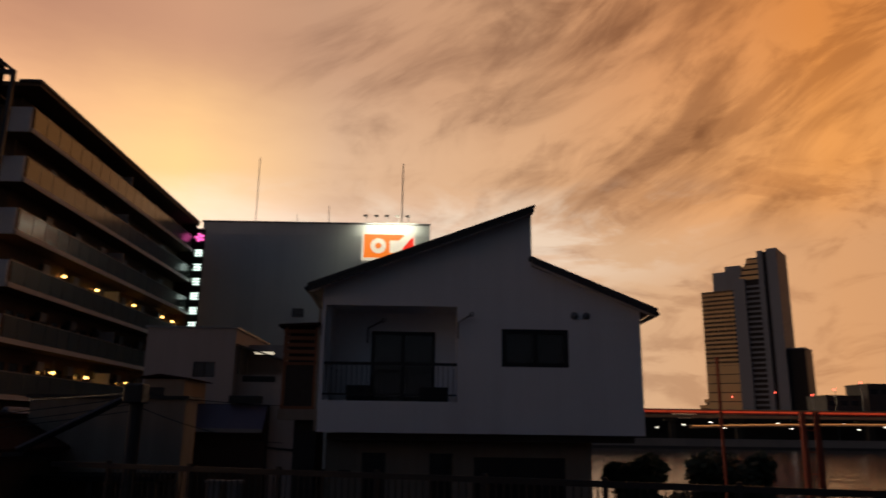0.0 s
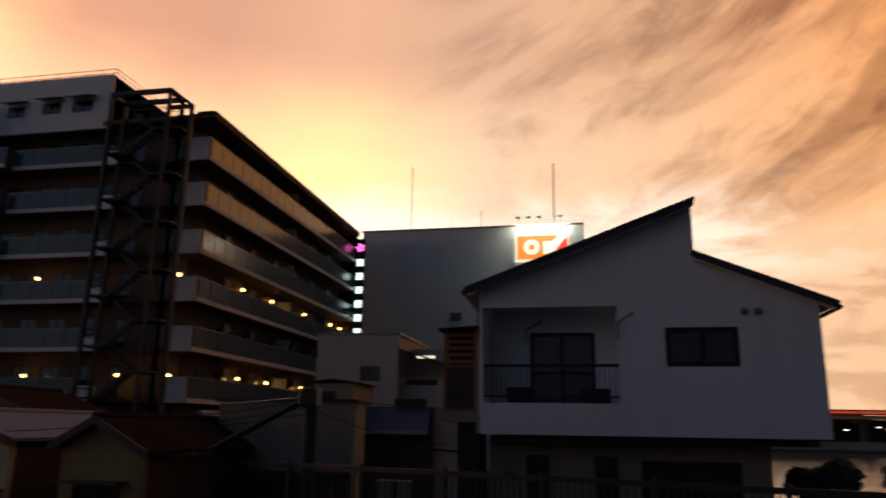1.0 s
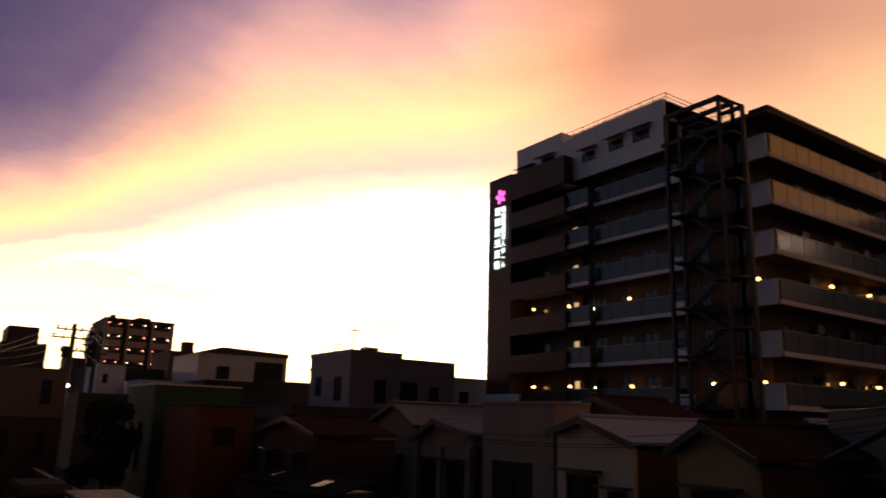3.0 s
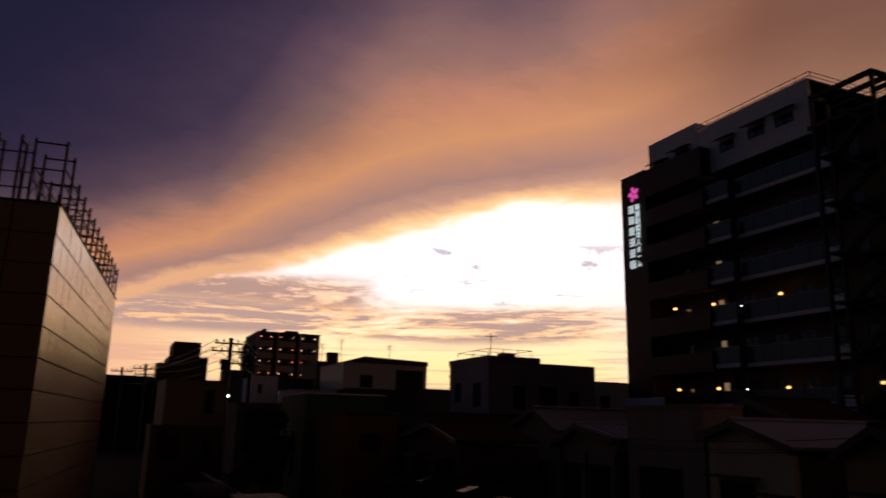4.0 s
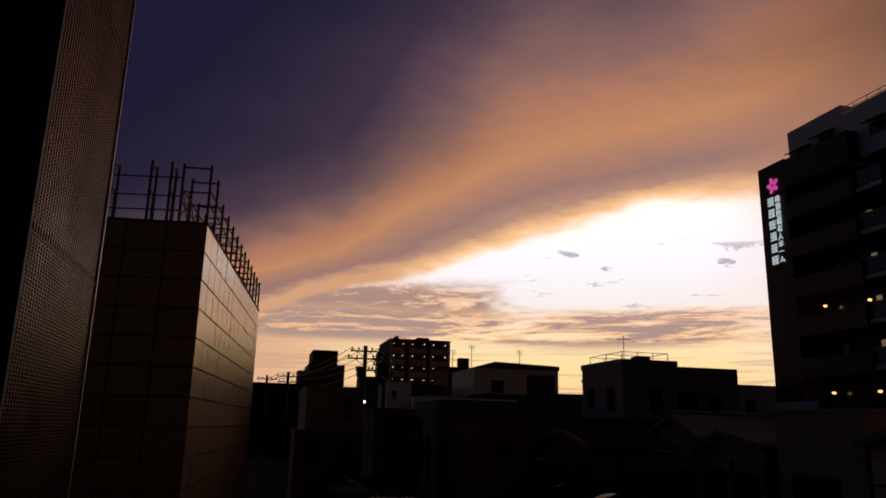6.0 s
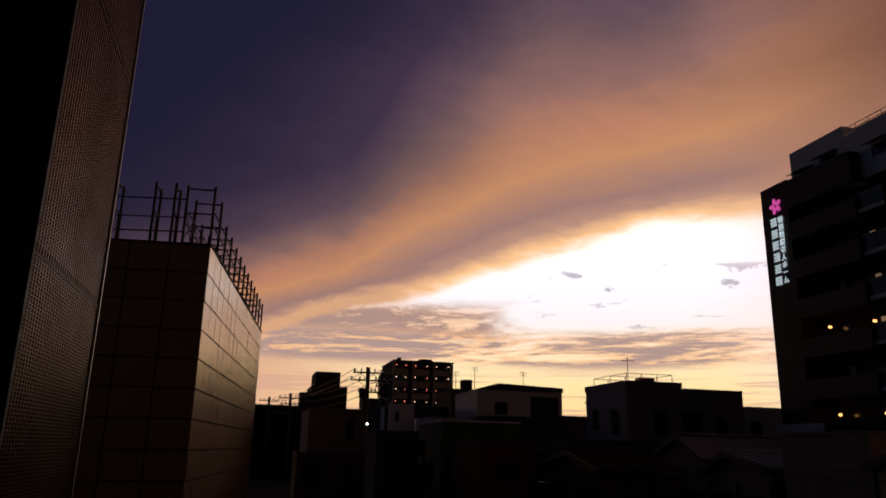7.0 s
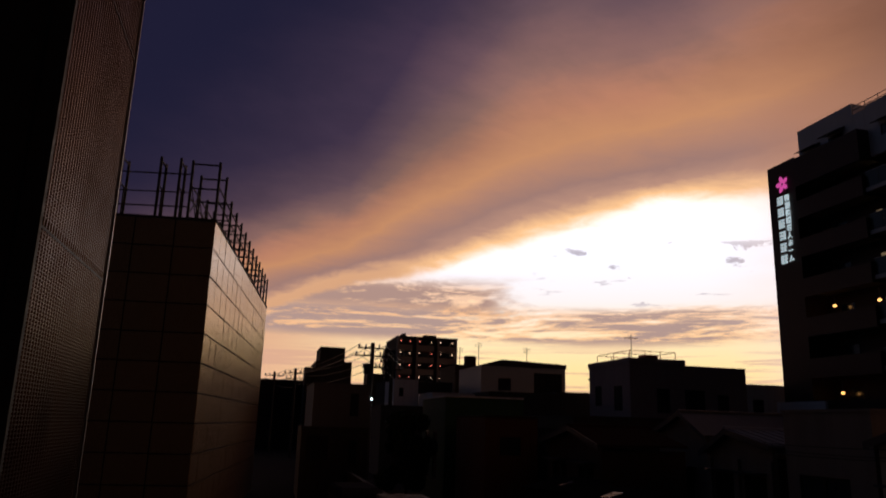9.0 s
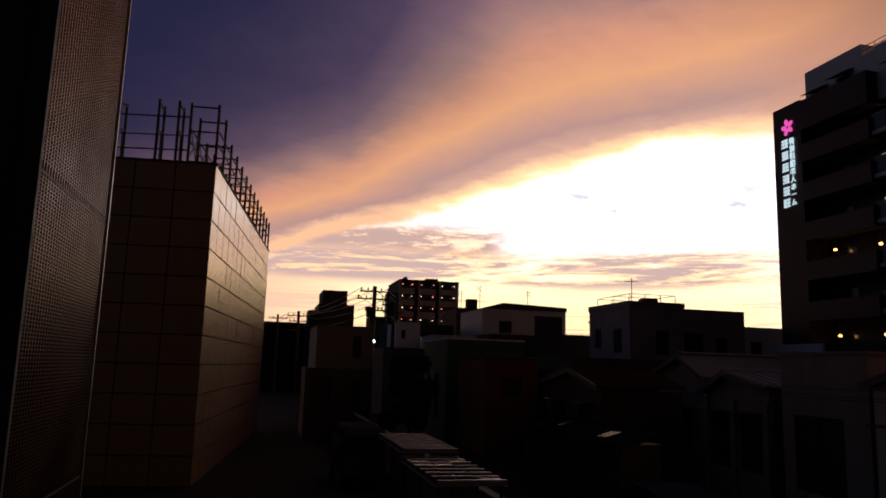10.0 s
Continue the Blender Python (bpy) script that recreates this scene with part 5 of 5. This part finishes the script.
    for y in (-1.35, -2.0, -3.25, -4.3, -5.2, -7.0):
        frame_at(-0.85, y, Vector((0.75, 0, 0)), 2.1, None)
    for z, r in ((1.55, 0.028), (0.9, 0.024), (0.4, 0.028)):
        part("brace", bars(r, ((-0.1, -1.0, z0 + z), (-0.1, -3.25, z0 + z - 0.06)), ((-0.1, -3.25, z0 + z - 0.06), (-0.1, -8.6, z0 + z))), RUSTTUBE, s)
    for y0, y1 in ((-3.25, -5.2), (-5.2, -7.0)):
        part("cross_brace", bars(0.021, ((-0.1, y0, z0 + 0.1), (-0.1, y1, z0 + 1.3)), ((-0.1, y0, z0 + 1.3), (-0.1, y1, z0 + 0.1)), sides=4), RUSTTUBE, s)
    part("deck", boxes((-19.3, -0.1, -0.9, -0.5, z0, z0 + 0.05)), GALV, s)


RUSTTUBE = material("weathered_tube", (0.035, 0.028, 0.026), 0.6, 0.3, vary=0.3)
scaffold()


def louvred_building():
    b = thing("louvred_building", "dark narrow building screened with fine bronze louvres", "building")
    x0, x1, y = -9.62, -6.78, -2.0
    part("body", boxes((x0 + 0.05, x1, -9.0, y - 0.16, 0, 14.0)), DARKCLAD, b)
    part("corner_trim", boxes((x0 - 0.02, x0 + 0.03, y - 0.16, y + 0.03, 0, 14.0)), GALV, b)
    part("corner_trim", boxes((x1 - 0.05, x1 + 0.02, y - 0.16, y + 0.02, 0, 14.0)), DARKCLAD, b)
    for k in range(33):
        x = x0 + 0.06 + k * (x1 - x0 - 0.12) / 32
        part("mullion", boxes((x - 0.011, x + 0.011, y - 0.055, y + 0.010, 0, 14.0)), SCREEN, b)
    vs, fs = [], []
    z = 0.3
    while z < 13.9:
        if not any(abs(z - j) < 0.05 for j in (2.6, 5.58, 8.55, 11.5)):
            i = len(vs)
            vs += [(x0 + 0.03, y - 0.018, z), (x1 - 0.05, y - 0.018, z), (x1 - 0.05, y + 0.006, z + 0.021), (x0 + 0.03, y + 0.006, z + 0.021),
                   (x0 + 0.03, y - 0.018, z + 0.008), (x1 - 0.05, y - 0.018, z + 0.008), (x1 - 0.05, y + 0.006, z + 0.029), (x0 + 0.03, y + 0.006, z + 0.029)]
            fs += [tuple(i + q for q in f) for f in ((0, 1, 2, 3), (7, 6, 5, 4), (0, 4, 5, 1), (2, 6, 7, 3), (1, 5, 6, 2), (3, 7, 4, 0))]
        z += 0.036
    me = bpy.data.meshes.new("louvre_screen")
    me.from_pydata(vs, [], fs)
    me.materials.append(SCREEN)
    o = new("louvre_screen", me)
    o.parent = b
    tagged(o, "bronze louvre screen", kind="stuff")
    for j in (2.6, 5.58, 8.55, 11.5):
        part("joint_bar", boxes((x0 + 0.03, x1 - 0.05, y - 0.03, y + 0.012, j - 0.012, j + 0.012)), DARKCLAD, b)
    # small metal strip stands for a bright vertical reflection on the wall
    part("wall_light_strip", boxes((x1 + 0.0, x1 + 0.03, -2.62, -2.59, 6.6, 6.85)), GALV, b)
    return b


louvred_building()


# ---- yard below ----
def canopy(label, x0, x1, y0, y1, z, bays, mat):
    c = thing("canopy", label, "canopy", "yard canopies")
    n = bays
    for k in range(n):
        a, b = x0 + k * (x1 - x0) / n, x0 + (k + 1) * (x1 - x0) / n
        for j in range(3):
            ya, yb = y0 + j * (y1 - y0) / 3, y0 + (j + 1) * (y1 - y0) / 3
            # matt dark panes break the sheets' sheen into patches of sky reflection
            part("pane", boxes((a + 0.03, b - 0.03, ya + 0.02, yb - 0.02, z, z + 0.01)), mat if (k < n // 2 and (k * 7 + j * 5) % 4) or (k == n - 1 and j == 2) else ROOFMATTE, c)
        part("rafter", boxes((a - 0.025, a + 0.025, y0, y1, z - 0.06, z + 0.03)), GALV, c)
    part("rafter", boxes((x1 - 0.025, x1 + 0.025, y0, y1, z - 0.06, z + 0.03)), GALV, c)
    for y in (y0, y0 + (y1 - y0) / 3, y0 + (y1 - y0) * 2 / 3, y1):
        part("purlin", boxes((x0, x1, y - 0.02, y + 0.02, z - 0.075, z - 0.062)), GALV, c)
    for x in (x0 + 0.1, (x0 + x1) / 2, x1 - 0.1):
        for y in (y0 + 0.05, y1 - 0.05):
            part("post", bars(0.03, ((x, y, 0), (x, y, z - 0.06))), BLACKMETAL, c)


POLY = material("weathered_polycarbonate", (0.05, 0.046, 0.05), 0.25, vary=0.5, spec=0.22, bump=0.8, grain=14)
canopy("long yard canopy of weathered clear sheets on posts", -16.8, -13.9, 2.65, 3.7, 2.42, 9, POLY)
canopy("second yard canopy of weathered clear sheets on posts", -13.7, -10.9, 2.6, 3.68, 2.30, 7, POLY)
canopy("small canopy with open racks below", -10.4, -8.6, 2.3, 3.3, 1.95, 5, POLY)
r = thing("storage_rack", "steel yard rack draped with pale and blue sheets", "rack")
part("frame", bars(0.03, ((-10.9, 2.2, 0), (-10.9, 2.2, 1.9)), ((-10.9, 3.9, 0), (-10.9, 3.9, 1.9)), ((-10.9, 2.2, 1.9), (-10.9, 3.9, 1.9)), ((-10.9, 2.2, 1.2), (-10.9, 3.9, 1.2)), ((-10.4, 2.2, 0), (-10.4, 2.2, 1.2)), ((-10.4, 3.9, 0), (-10.4, 3.9, 1.2))), GALV, r)
for y0, y1, m, z in ((2.3, 2.85, PLASTIC, 1.86), (2.95, 3.35, TARP, 1.84), (3.4, 3.8, PLASTIC, 1.88)):
    bm = bmesh.new()
    n = 8
    ring = []
    for k in range(n + 1):
        y = y0 + (y1 - y0) * k / n
        ring.append((y, 0.02 * math.sin(k * 2.1)))
    for (ya, da), (yb, db) in zip(ring, ring[1:]):
        bm.faces.new([bm.verts.new(p) for p in ((-10.86 + da, ya, z - 0.75), (-10.86 + db, yb, z - 0.75), (-10.88 + db, yb, z), (-10.88 + da, ya, z))])
    bmesh.ops.solidify(bm, geom=bm.faces[:], thickness=0.01)
    part("sheet", bm, m, r)


def van(label, x, y, turn, body_mat):
    v = thing("van", label, "van", "parked vehicles", at=(x, y, 0), turn=turn)
    bm = bmesh.new()
    prism(bm, [(-1.6, 0.35), (1.65, 0.35), (1.7, 0.85), (1.5, 1.05), (1.2, 1.75), (1.0, 1.86), (-1.5, 1.88), (-1.62, 1.7)], -0.7, 0.7)
    part("body", bm, body_mat, v, bevel=0.04)
    part("roof_panel", boxes((-1.42, 0.95, -0.6, 0.6, 1.885, 1.91)), body_mat, v)
    part("windscreen", boxes((1.23, 1.5, -0.6, 0.6, 1.08, 1.62)), DARKGLASS, v)
    for s in (-1, 1):
        part("side_window", boxes((-1.3, 0.9, s * 0.69, s * 0.712, 1.1, 1.6) if s > 0 else (-1.3, 0.9, -0.712, -0.69, 1.1, 1.6)), DARKGLASS, v)
        for wx in (-1.0, 1.05):
            w = part("wheel", disc(bmesh.new(), (wx, s * 0.66, 0.28), 0.28, 0.16, seg=18, hole=0.16), RUBBER, v)
            part("rim", disc(bmesh.new(), (wx, s * 0.67, 0.28), 0.155, 0.12, seg=14), GALV, w)
        part("headlight", boxes((1.62, 1.72, s * 0.45 - 0.1, s * 0.45 + 0.1, 0.65, 0.82)), PLASTIC, v)
    part("rear_window", boxes((-1.66, -1.6, -0.55, 0.55, 1.1, 1.65)), DARKGLASS, v)
    part("bumper", boxes((1.6, 1.78, -0.66, 0.66, 0.3, 0.5)), BLACKMETAL, v)


VANGREY = material("grey_van_paint", (0.05, 0.05, 0.054), 0.75, vary=0.1, spec=0.0)
VANDARK = material("dark_blue_van_paint", (0.02, 0.022, 0.035), 0.8, vary=0.1, spec=0.0)
van("small grey van with a flat roof parked in the dark street", -26.0, 3.3, 183, VANGREY)
van("small dark van parked in the yard", -12.2, 7.4, 170, VANDARK)
single("street_wall", boxes((-40, -8.0, 4.7, 4.85, 0, 1.35), (-40, -8.0, 4.66, 4.89, 1.35, 1.42)), DARKCONC, "low stained block wall along the street", "wall", kind="structure")
# a skylight and a pane that catch the sky
for x, y, z, w in ((-19.5, 9.6, 2.35, 0.7), (-24.0, 10.2, 2.3, 0.35)):
    k = thing("lean_to", "low lean-to shed with one shiny roof sheet", "shed", "lean-to sheds", at=(x, y, 0), turn=20)
    part("wall", boxes((-1.2, 1.2, -0.8, 0.8, 0, z - 0.3)), DARKWOOD, k)
    bm = bmesh.new()
    prism(bm, [(-0.9, z - 0.35), (0.9, z), (0.9, z + 0.04), (-0.9, z - 0.31)], -1.3, 1.3, "x")
    part("roof", bm, ROOFMATTE, k)
    bm = bmesh.new()
    prism(bm, [(-0.3, z - 0.19), (0.3, z - 0.07), (0.3, z - 0.05), (-0.3, z - 0.17)], -w / 4, w / 4, "x")
    part("roof_sheet", bm, POLY, k)


# ---- plants ----
def leafy(name, label, at, height, radius, trunk_h, seed, n=1500, squash=1.0, group="shrubs and trees"):
    rnd = random.Random(seed)
    t = thing(name, label, name.replace("_", " "), group, at=at)
    bm = bmesh.new()
    bar(bm, (0, 0, 0), (0.05, 0, trunk_h), 0.10, 8)
    for k in range(7):
        a = rnd.uniform(0, 6.28)
        p = Vector((0.05, 0, trunk_h * rnd.uniform(0.5, 1.0)))
        bar(bm, p, p + Vector((math.cos(a) * radius * 0.7, math.sin(a) * radius * 0.7, height * rnd.uniform(0.1, 0.4))), 0.035, 5)
    part("trunk", bm, BARK, t)
    clumps = [(Vector((rnd.gauss(0, radius * 0.42), rnd.gauss(0, radius * 0.42), trunk_h * 0.8 + (height - trunk_h * 0.8) * rnd.uniform(0.0, 0.8))), radius * rnd.uniform(0.3, 0.55)) for _ in range(22)]
    vs, fs = [], []
    for _ in range(n * 4):
        c, r = clumps[rnd.randrange(len(clumps))]
        d = Vector((rnd.gauss(0, 1), rnd.gauss(0, 1), rnd.gauss(0, 1) * squash)).normalized()
        p = c + d * r * rnd.uniform(0.55, 1.05)
        if p.z > height or p.z < 0.1:
            continue
        u = Vector((rnd.gauss(0, 1), rnd.gauss(0, 1), rnd.gauss(0, 0.6))).normalized() * rnd.uniform(0.09, 0.18)
        w = u.orthogonal().normalized() * rnd.uniform(0.05, 0.10)
        i = len(vs)
        vs += [p - u, p + w, p + u, p - w]
        fs.append((i, i + 1, i + 2, i + 3))
    me = bpy.data.meshes.new("crown")
    me.from_pydata(vs, [], fs)
    me.materials.append(LEAF)
    o = new("crown", me)
    o.parent = t
    return t


leafy("tree", "dark round street tree beside the green house", (-37.3, 7.35, 0), 4.8, 1.25, 1.4, 3, 2600)
leafy("tree", "dark broad tree on the river bank", (11.1, 28.0, 0), 3.50, 1.55, 0.9, 4, 3200, 0.8)
leafy("bush", "dark leafy bush beside the house corner", (5.4, 20.6, 0), 3.6, 0.85, 0.8, 5, 2200)
leafy("bush", "dark leafy bush beside the house corner", (6.9, 22.8, 0), 2.1, 1.1, 0.5, 6, 1800, 0.8)
leafy("bush", "low dark bush by the fence", (9.6, 18.6, 0), 2.0, 1.0, 0.4, 7, 1400, 0.8)
leafy("bush", "dark leafy bush on the far side of the fence", (16.2, 25.6, 0), 2.15, 1.3, 0.5, 8, 1500, 0.8)
leafy("tree", "far dark tree between two houses", (-72.0, 33.2, 0), 7.6, 1.6, 3.0, 9, 1200)


# ---- fence in front ----
def fence():
    f = thing("fence", "black steel picket fence on a dark retaining wall", "fence", at=(-6.6, 15.6, 0), turn=-20.5)
    L = 22.0
    part("retaining_wall", boxes((-1.5, L, 0.0, 0.25, 0, 2.15)), DARKCLAD, f)
    part("coping", boxes((-1.5, L, -0.05, 0.30, 2.15, 2.23)), DARKCLAD, f)
    for z, h in ((3.22, 0.10), (2.34, 0.03)):
        part("rail", boxes((-1.5, L, 0.10, 0.15, z - h, z)), BLACKMETAL, f)
    pick = mesh_of("picket", boxes((-0.011, 0.011, 0.112, 0.134, 2.23, 3.16)), BLACKMETAL)
    n = int(L / 0.13)
    for k in range(n):
        o = new("picket", pick)
        o.parent = f
        o.matrix_basis = pose(k * 0.13, 0, 0)
    for k in range(12):
        part("post", boxes((k * 2.0 - 0.04, k * 2.0 + 0.04, 0.09, 0.17, 2.23, 3.27)), BLACKMETAL, f)


fence()
for x, y, z0, z1, w, lab in ((-4.8, 17.3, 0, 2.75, 0.16, "pale concrete gate post behind the fence"), (-4.35, 17.3, 0, 2.75, 0.14, "pale concrete gate post behind the fence")):
    g = thing("gate_post", lab, "post", "gate posts", at=(x, y, 0))
    part("shaft", boxes((-w, w, -0.12, 0.12, 0, z1)), CONCRETE, g, bevel=0.02)
    part("cap", boxes((-w - 0.03, w + 0.03, -0.15, 0.15, z1, z1 + 0.06)), CONCRETE, g)


def red_mast(x, y, top, pair, label):
    m = thing("steel_mast", label, "mast", "red masts", at=(x, y, 0))
    for dx in ((0.0,) if not pair else (-0.12, 0.12)):
        part("tube", bars(0.03 if not pair else 0.055, ((dx, 0, 0), (dx, 0, top)), sides=8), RUST, m)
    if pair:
        for k in range(int(top / 0.35)):
            part("rung", bars(0.01, ((-0.12, 0, 0.2 + k * 0.35), (0.12, 0, 0.2 + k * 0.35)), sides=5), RUST, m)
    part("foot", boxes((-0.15, 0.15, -0.08, 0.08, 0, 0.04)), RUST, m)


red_mast(5.1, 13.1, 5.3, False, "thin red-brown steel mast beside the fence")
red_mast(6.35, 12.5, 4.35, True, "paired red-brown steel tubes with rungs beside the fence")


# ---- across the river ----
TOWERGLASS = material("far_black_glazing", (0.012, 0.012, 0.014), 0.4, vary=0.1, spec=0.15, bump=0.0)


def tower():
    t = thing("tower_block", "tall tan and blue-grey tower with banded windows", "tower", at=(127.5, 304.5, 0), turn=-38)
    t.scale = (0.80, 1, 1)
    # the tan slab with rows of balconies
    x0, x1, y0, y1 = -15.6, 1.2, -2.5, 14
    part("core", boxes((x0, x1, y0 + 0.6, y1, 0, 62.5)), TANTOWER, t)
    for k in range(17):
        z = 31 + k * 1.85
        part("band", boxes((x0 - 0.1, x1, y0, y0 + 0.7, z, z + 0.85)), TANTOWER, t)
        part("glazing_band", boxes((x0, x1, y0 + 0.45, y0 + 0.55, z + 0.85, z + 1.85)), TOWERGLASS, t)
        for j in range(9):
            part("fin", boxes((x0 + j * 1.85, x0 + j * 1.85 + 0.3, y0 + 0.1, y0 + 0.5, z + 0.85, z + 1.85)), TANTOWER, t)
    for k in range(6):
        z = 9 + k * 3.7
        part("facing", boxes((x0 - 0.1, x1, y0, y0 + 0.7, z, z + 3.35)), TANTOWER, t)
        part("joint", boxes((x0, x1, y0 + 0.3, y0 + 0.6, z + 3.35, z + 3.7)), TOWERGLASS, t)
    part("roof_block", boxes((-11, -2, 3, 12, 62.5, 71.5)), BLUETOWER, t)
    part("roof_block", boxes((-4, 4, 2, 12, 62.5, 73.5)), BLUETOWER, t)
    # blue shaft with a dark window strip
    part("shaft", boxes((1.2, 7.4, -3.2, 14, 0, 66.5)), BLUETOWER, t)
    part("window_strip", boxes((7.4, 15.0, -2.4, 14, 0, 66.0)), TOWERGLASS, t)
    for k in range(28):
        part("spandrel", boxes((7.6, 14.6, -2.75, -2.4, 6 + k * 2.1, 6.75 + k * 2.1)), BLUETOWER, t)
    part("shaft", boxes((14.6, 17.2, -3.4, 14, 0, 77.5)), BLUETOWER, t)
    part("shaft", boxes((19.2, 24.2, -3.4, 14, 0, 78.0)), BLUETOWER, t)
    part("window_strip", boxes((17.2, 19.2, -2.6, 14, 0, 77.0)), TOWERGLASS, t)
    for k in range(4):
        part("top_band", boxes((4.2 + k * 1.2, 14.6, 0.0, 12, 66.5 + k * 2.3, 68.0 + k * 2.3)), TANTOWER, t)
        part("glazing_band", boxes((4.6 + k * 1.2, 14.6, 0.3, 11.5, 68.0 + k * 2.3, 68.8 + k * 2.3)), TOWERGLASS, t)
    part("wing", boxes((24.2, 32.5, -1.0, 12, 0, 36.5)), TOWERGLASS, t)
    part("wing_cap", boxes((24.2, 32.7, -1.2, 12, 36.5, 37.0)), BLUETOWER, t)
    for k in range(4):
        part("podium_band", boxes((-26 + k * 2.5, x0, -1, 12, 8.8 + k * 2.4, 10.2 + k * 2.4)), TANTOWER, t)
        part("glazing_band", boxes((-25.5 + k * 2.5, x0, -0.6, 12, 7.4 + k * 2.4, 8.8 + k * 2.4)), TOWERGLASS, t)
    for x, z in ((-3.0, 18), (17.5, 19.5)):
        part("beacon", ball(bmesh.new(), (x, -4.0, z), 0.34, 8), REDLIGHT, t, "red aviation light")


tower()


def expressway():
    e = thing("expressway", "elevated two-deck expressway with red and ochre girders over the far bank", "expressway")
    for z0, z1, y, m in ((9.7, 10.9, 244.0, REDRAIL), (8.5, 9.4, 243.7, HIGHWAY)):
        for k in range(30):
            part("girder", boxes((30 + k * 12.0, 41.9 + k * 12.0, y, y + 1.0, z0, z1)), m, e)
    part("deck", boxes((20, 400, 244.4, 256, 8.6, 9.6)), DARKCONC, e)
    part("barrier", boxes((20, 400, 244.2, 244.5, 10.9, 11.3)), HIGHWAY, e)
    # added glowing strips that brighten the red girder band
    for k in range(30):
        part("edge_light", boxes((30 + k * 12.0, 41.6 + k * 12.0, 243.9, 244.0, 10.2, 10.75)), EDGERED, e, "added red glow strip on the girder, for a streak of tail lights")
    # the lower ramp swings away
    prev = None
    for k in range(24):
        x = 84 + k * 6.0
        y, z = 240.6, 6.0 + 1.6 * (1 - math.exp(-k * 0.16))
        if prev:
            bm = bmesh.new()
            prism(bm, [(prev[0], prev[1] - 0.9), (x, z - 0.9), (x, z), (prev[0], prev[1])], y, y + 2.6)
            part("ramp_span", bm, HIGHWAY, e)
            # added glowing strip that makes the ochre band look lamplit
            part("edge_light", boxes((prev[0], x, y - 0.1, y, z - 0.45, z - 0.12)), EDGEAMBER, e, "added amber glow strip for the lamplit ramp edge")
        prev = (x, z)
    for k in range(16):
        x = 36 + k * 22.0
        c = part("column", boxes((x - 0.9, x + 0.9, 247, 249, 0, 8.6)), DARKCONC, e)
        part("cross_head", boxes((x - 1.0, x + 1.0, 244.6, 255, 7.6, 8.55)), DARKCONC, c)
    for k in range(18):
        x = 74 + k * 7.3 + (k * 37 % 11) * 0.4
        part("lamp", boxes((x, x + 0.9, 246.3, 246.5, 5.2 + (k % 3) * 0.9, 5.5 + (k % 3) * 0.9)), COOLDIM, e, "far white lamp under the deck")
    part("under_wall", boxes((20, 400, 258, 258.5, 0, 8.6)), DARKCLAD, e)
    return e


# low glows for the strips added along the girders
EDGERED = material("red_band_glow", (0.5, 0.1, 0.05), vary=0, emit=(1.0, 0.10, 0.04), power=0.10)
EDGEAMBER = material("amber_band_glow", (0.5, 0.3, 0.1), vary=0, emit=(1.0, 0.42, 0.15), power=0.12)
COOLDIM = material("far_cool_lamp", (0.9, 0.9, 0.9), vary=0, emit=(1.0, 0.95, 0.85), power=0.7)
expressway()
for x0, x1, y, z, m in ((142, 158, 266, 17.0, DARKCONC), (155, 185, 262, 21.0, DARKCONC), (160, 190, 262.5, 14.0, OFFWHITE), (60, 92, 330, 11.0, DARKCONC), (92, 104, 322, 13.0, BEIGE)):
    b = thing("far_building", "far flat-roofed building across the river", "building", "far river bank buildings")
    part("wall", boxes((x0, x1, y, y + 14, 0, z)), m, b)
    part("roof_edge", boxes((x0 - 0.3, x1 + 0.3, y - 0.3, y + 14.2, z, z + 0.5)), DARKCONC, b)
    for k in range(int((x1 - x0) / 4)):
        w = part("window", boxes((x0 + 1 + k * 4, x0 + 3.6 + k * 4, y - 0.06, y, z - 3.2, z - 1.4)), FRAME, b)
        part("pane", boxes((x0 + 1.1 + k * 4, x0 + 3.5 + k * 4, y - 0.09, y - 0.06, z - 3.1, z - 1.5)), DARKGLASS, w)
for x, z in ((141, 19.0), (150.5, 21.5), (133.0, 17.0)):
    m = thing("beacon_mast", "thin mast with a red light", "mast", "beacon masts", at=(x, 258, 0))
    part("pole", bars(0.12, ((0, 0, 0), (0, 0, z))), GALV, m)
    part("light", ball(bmesh.new(), (0, 0, z), 0.4, 8), REDLIGHT, m)
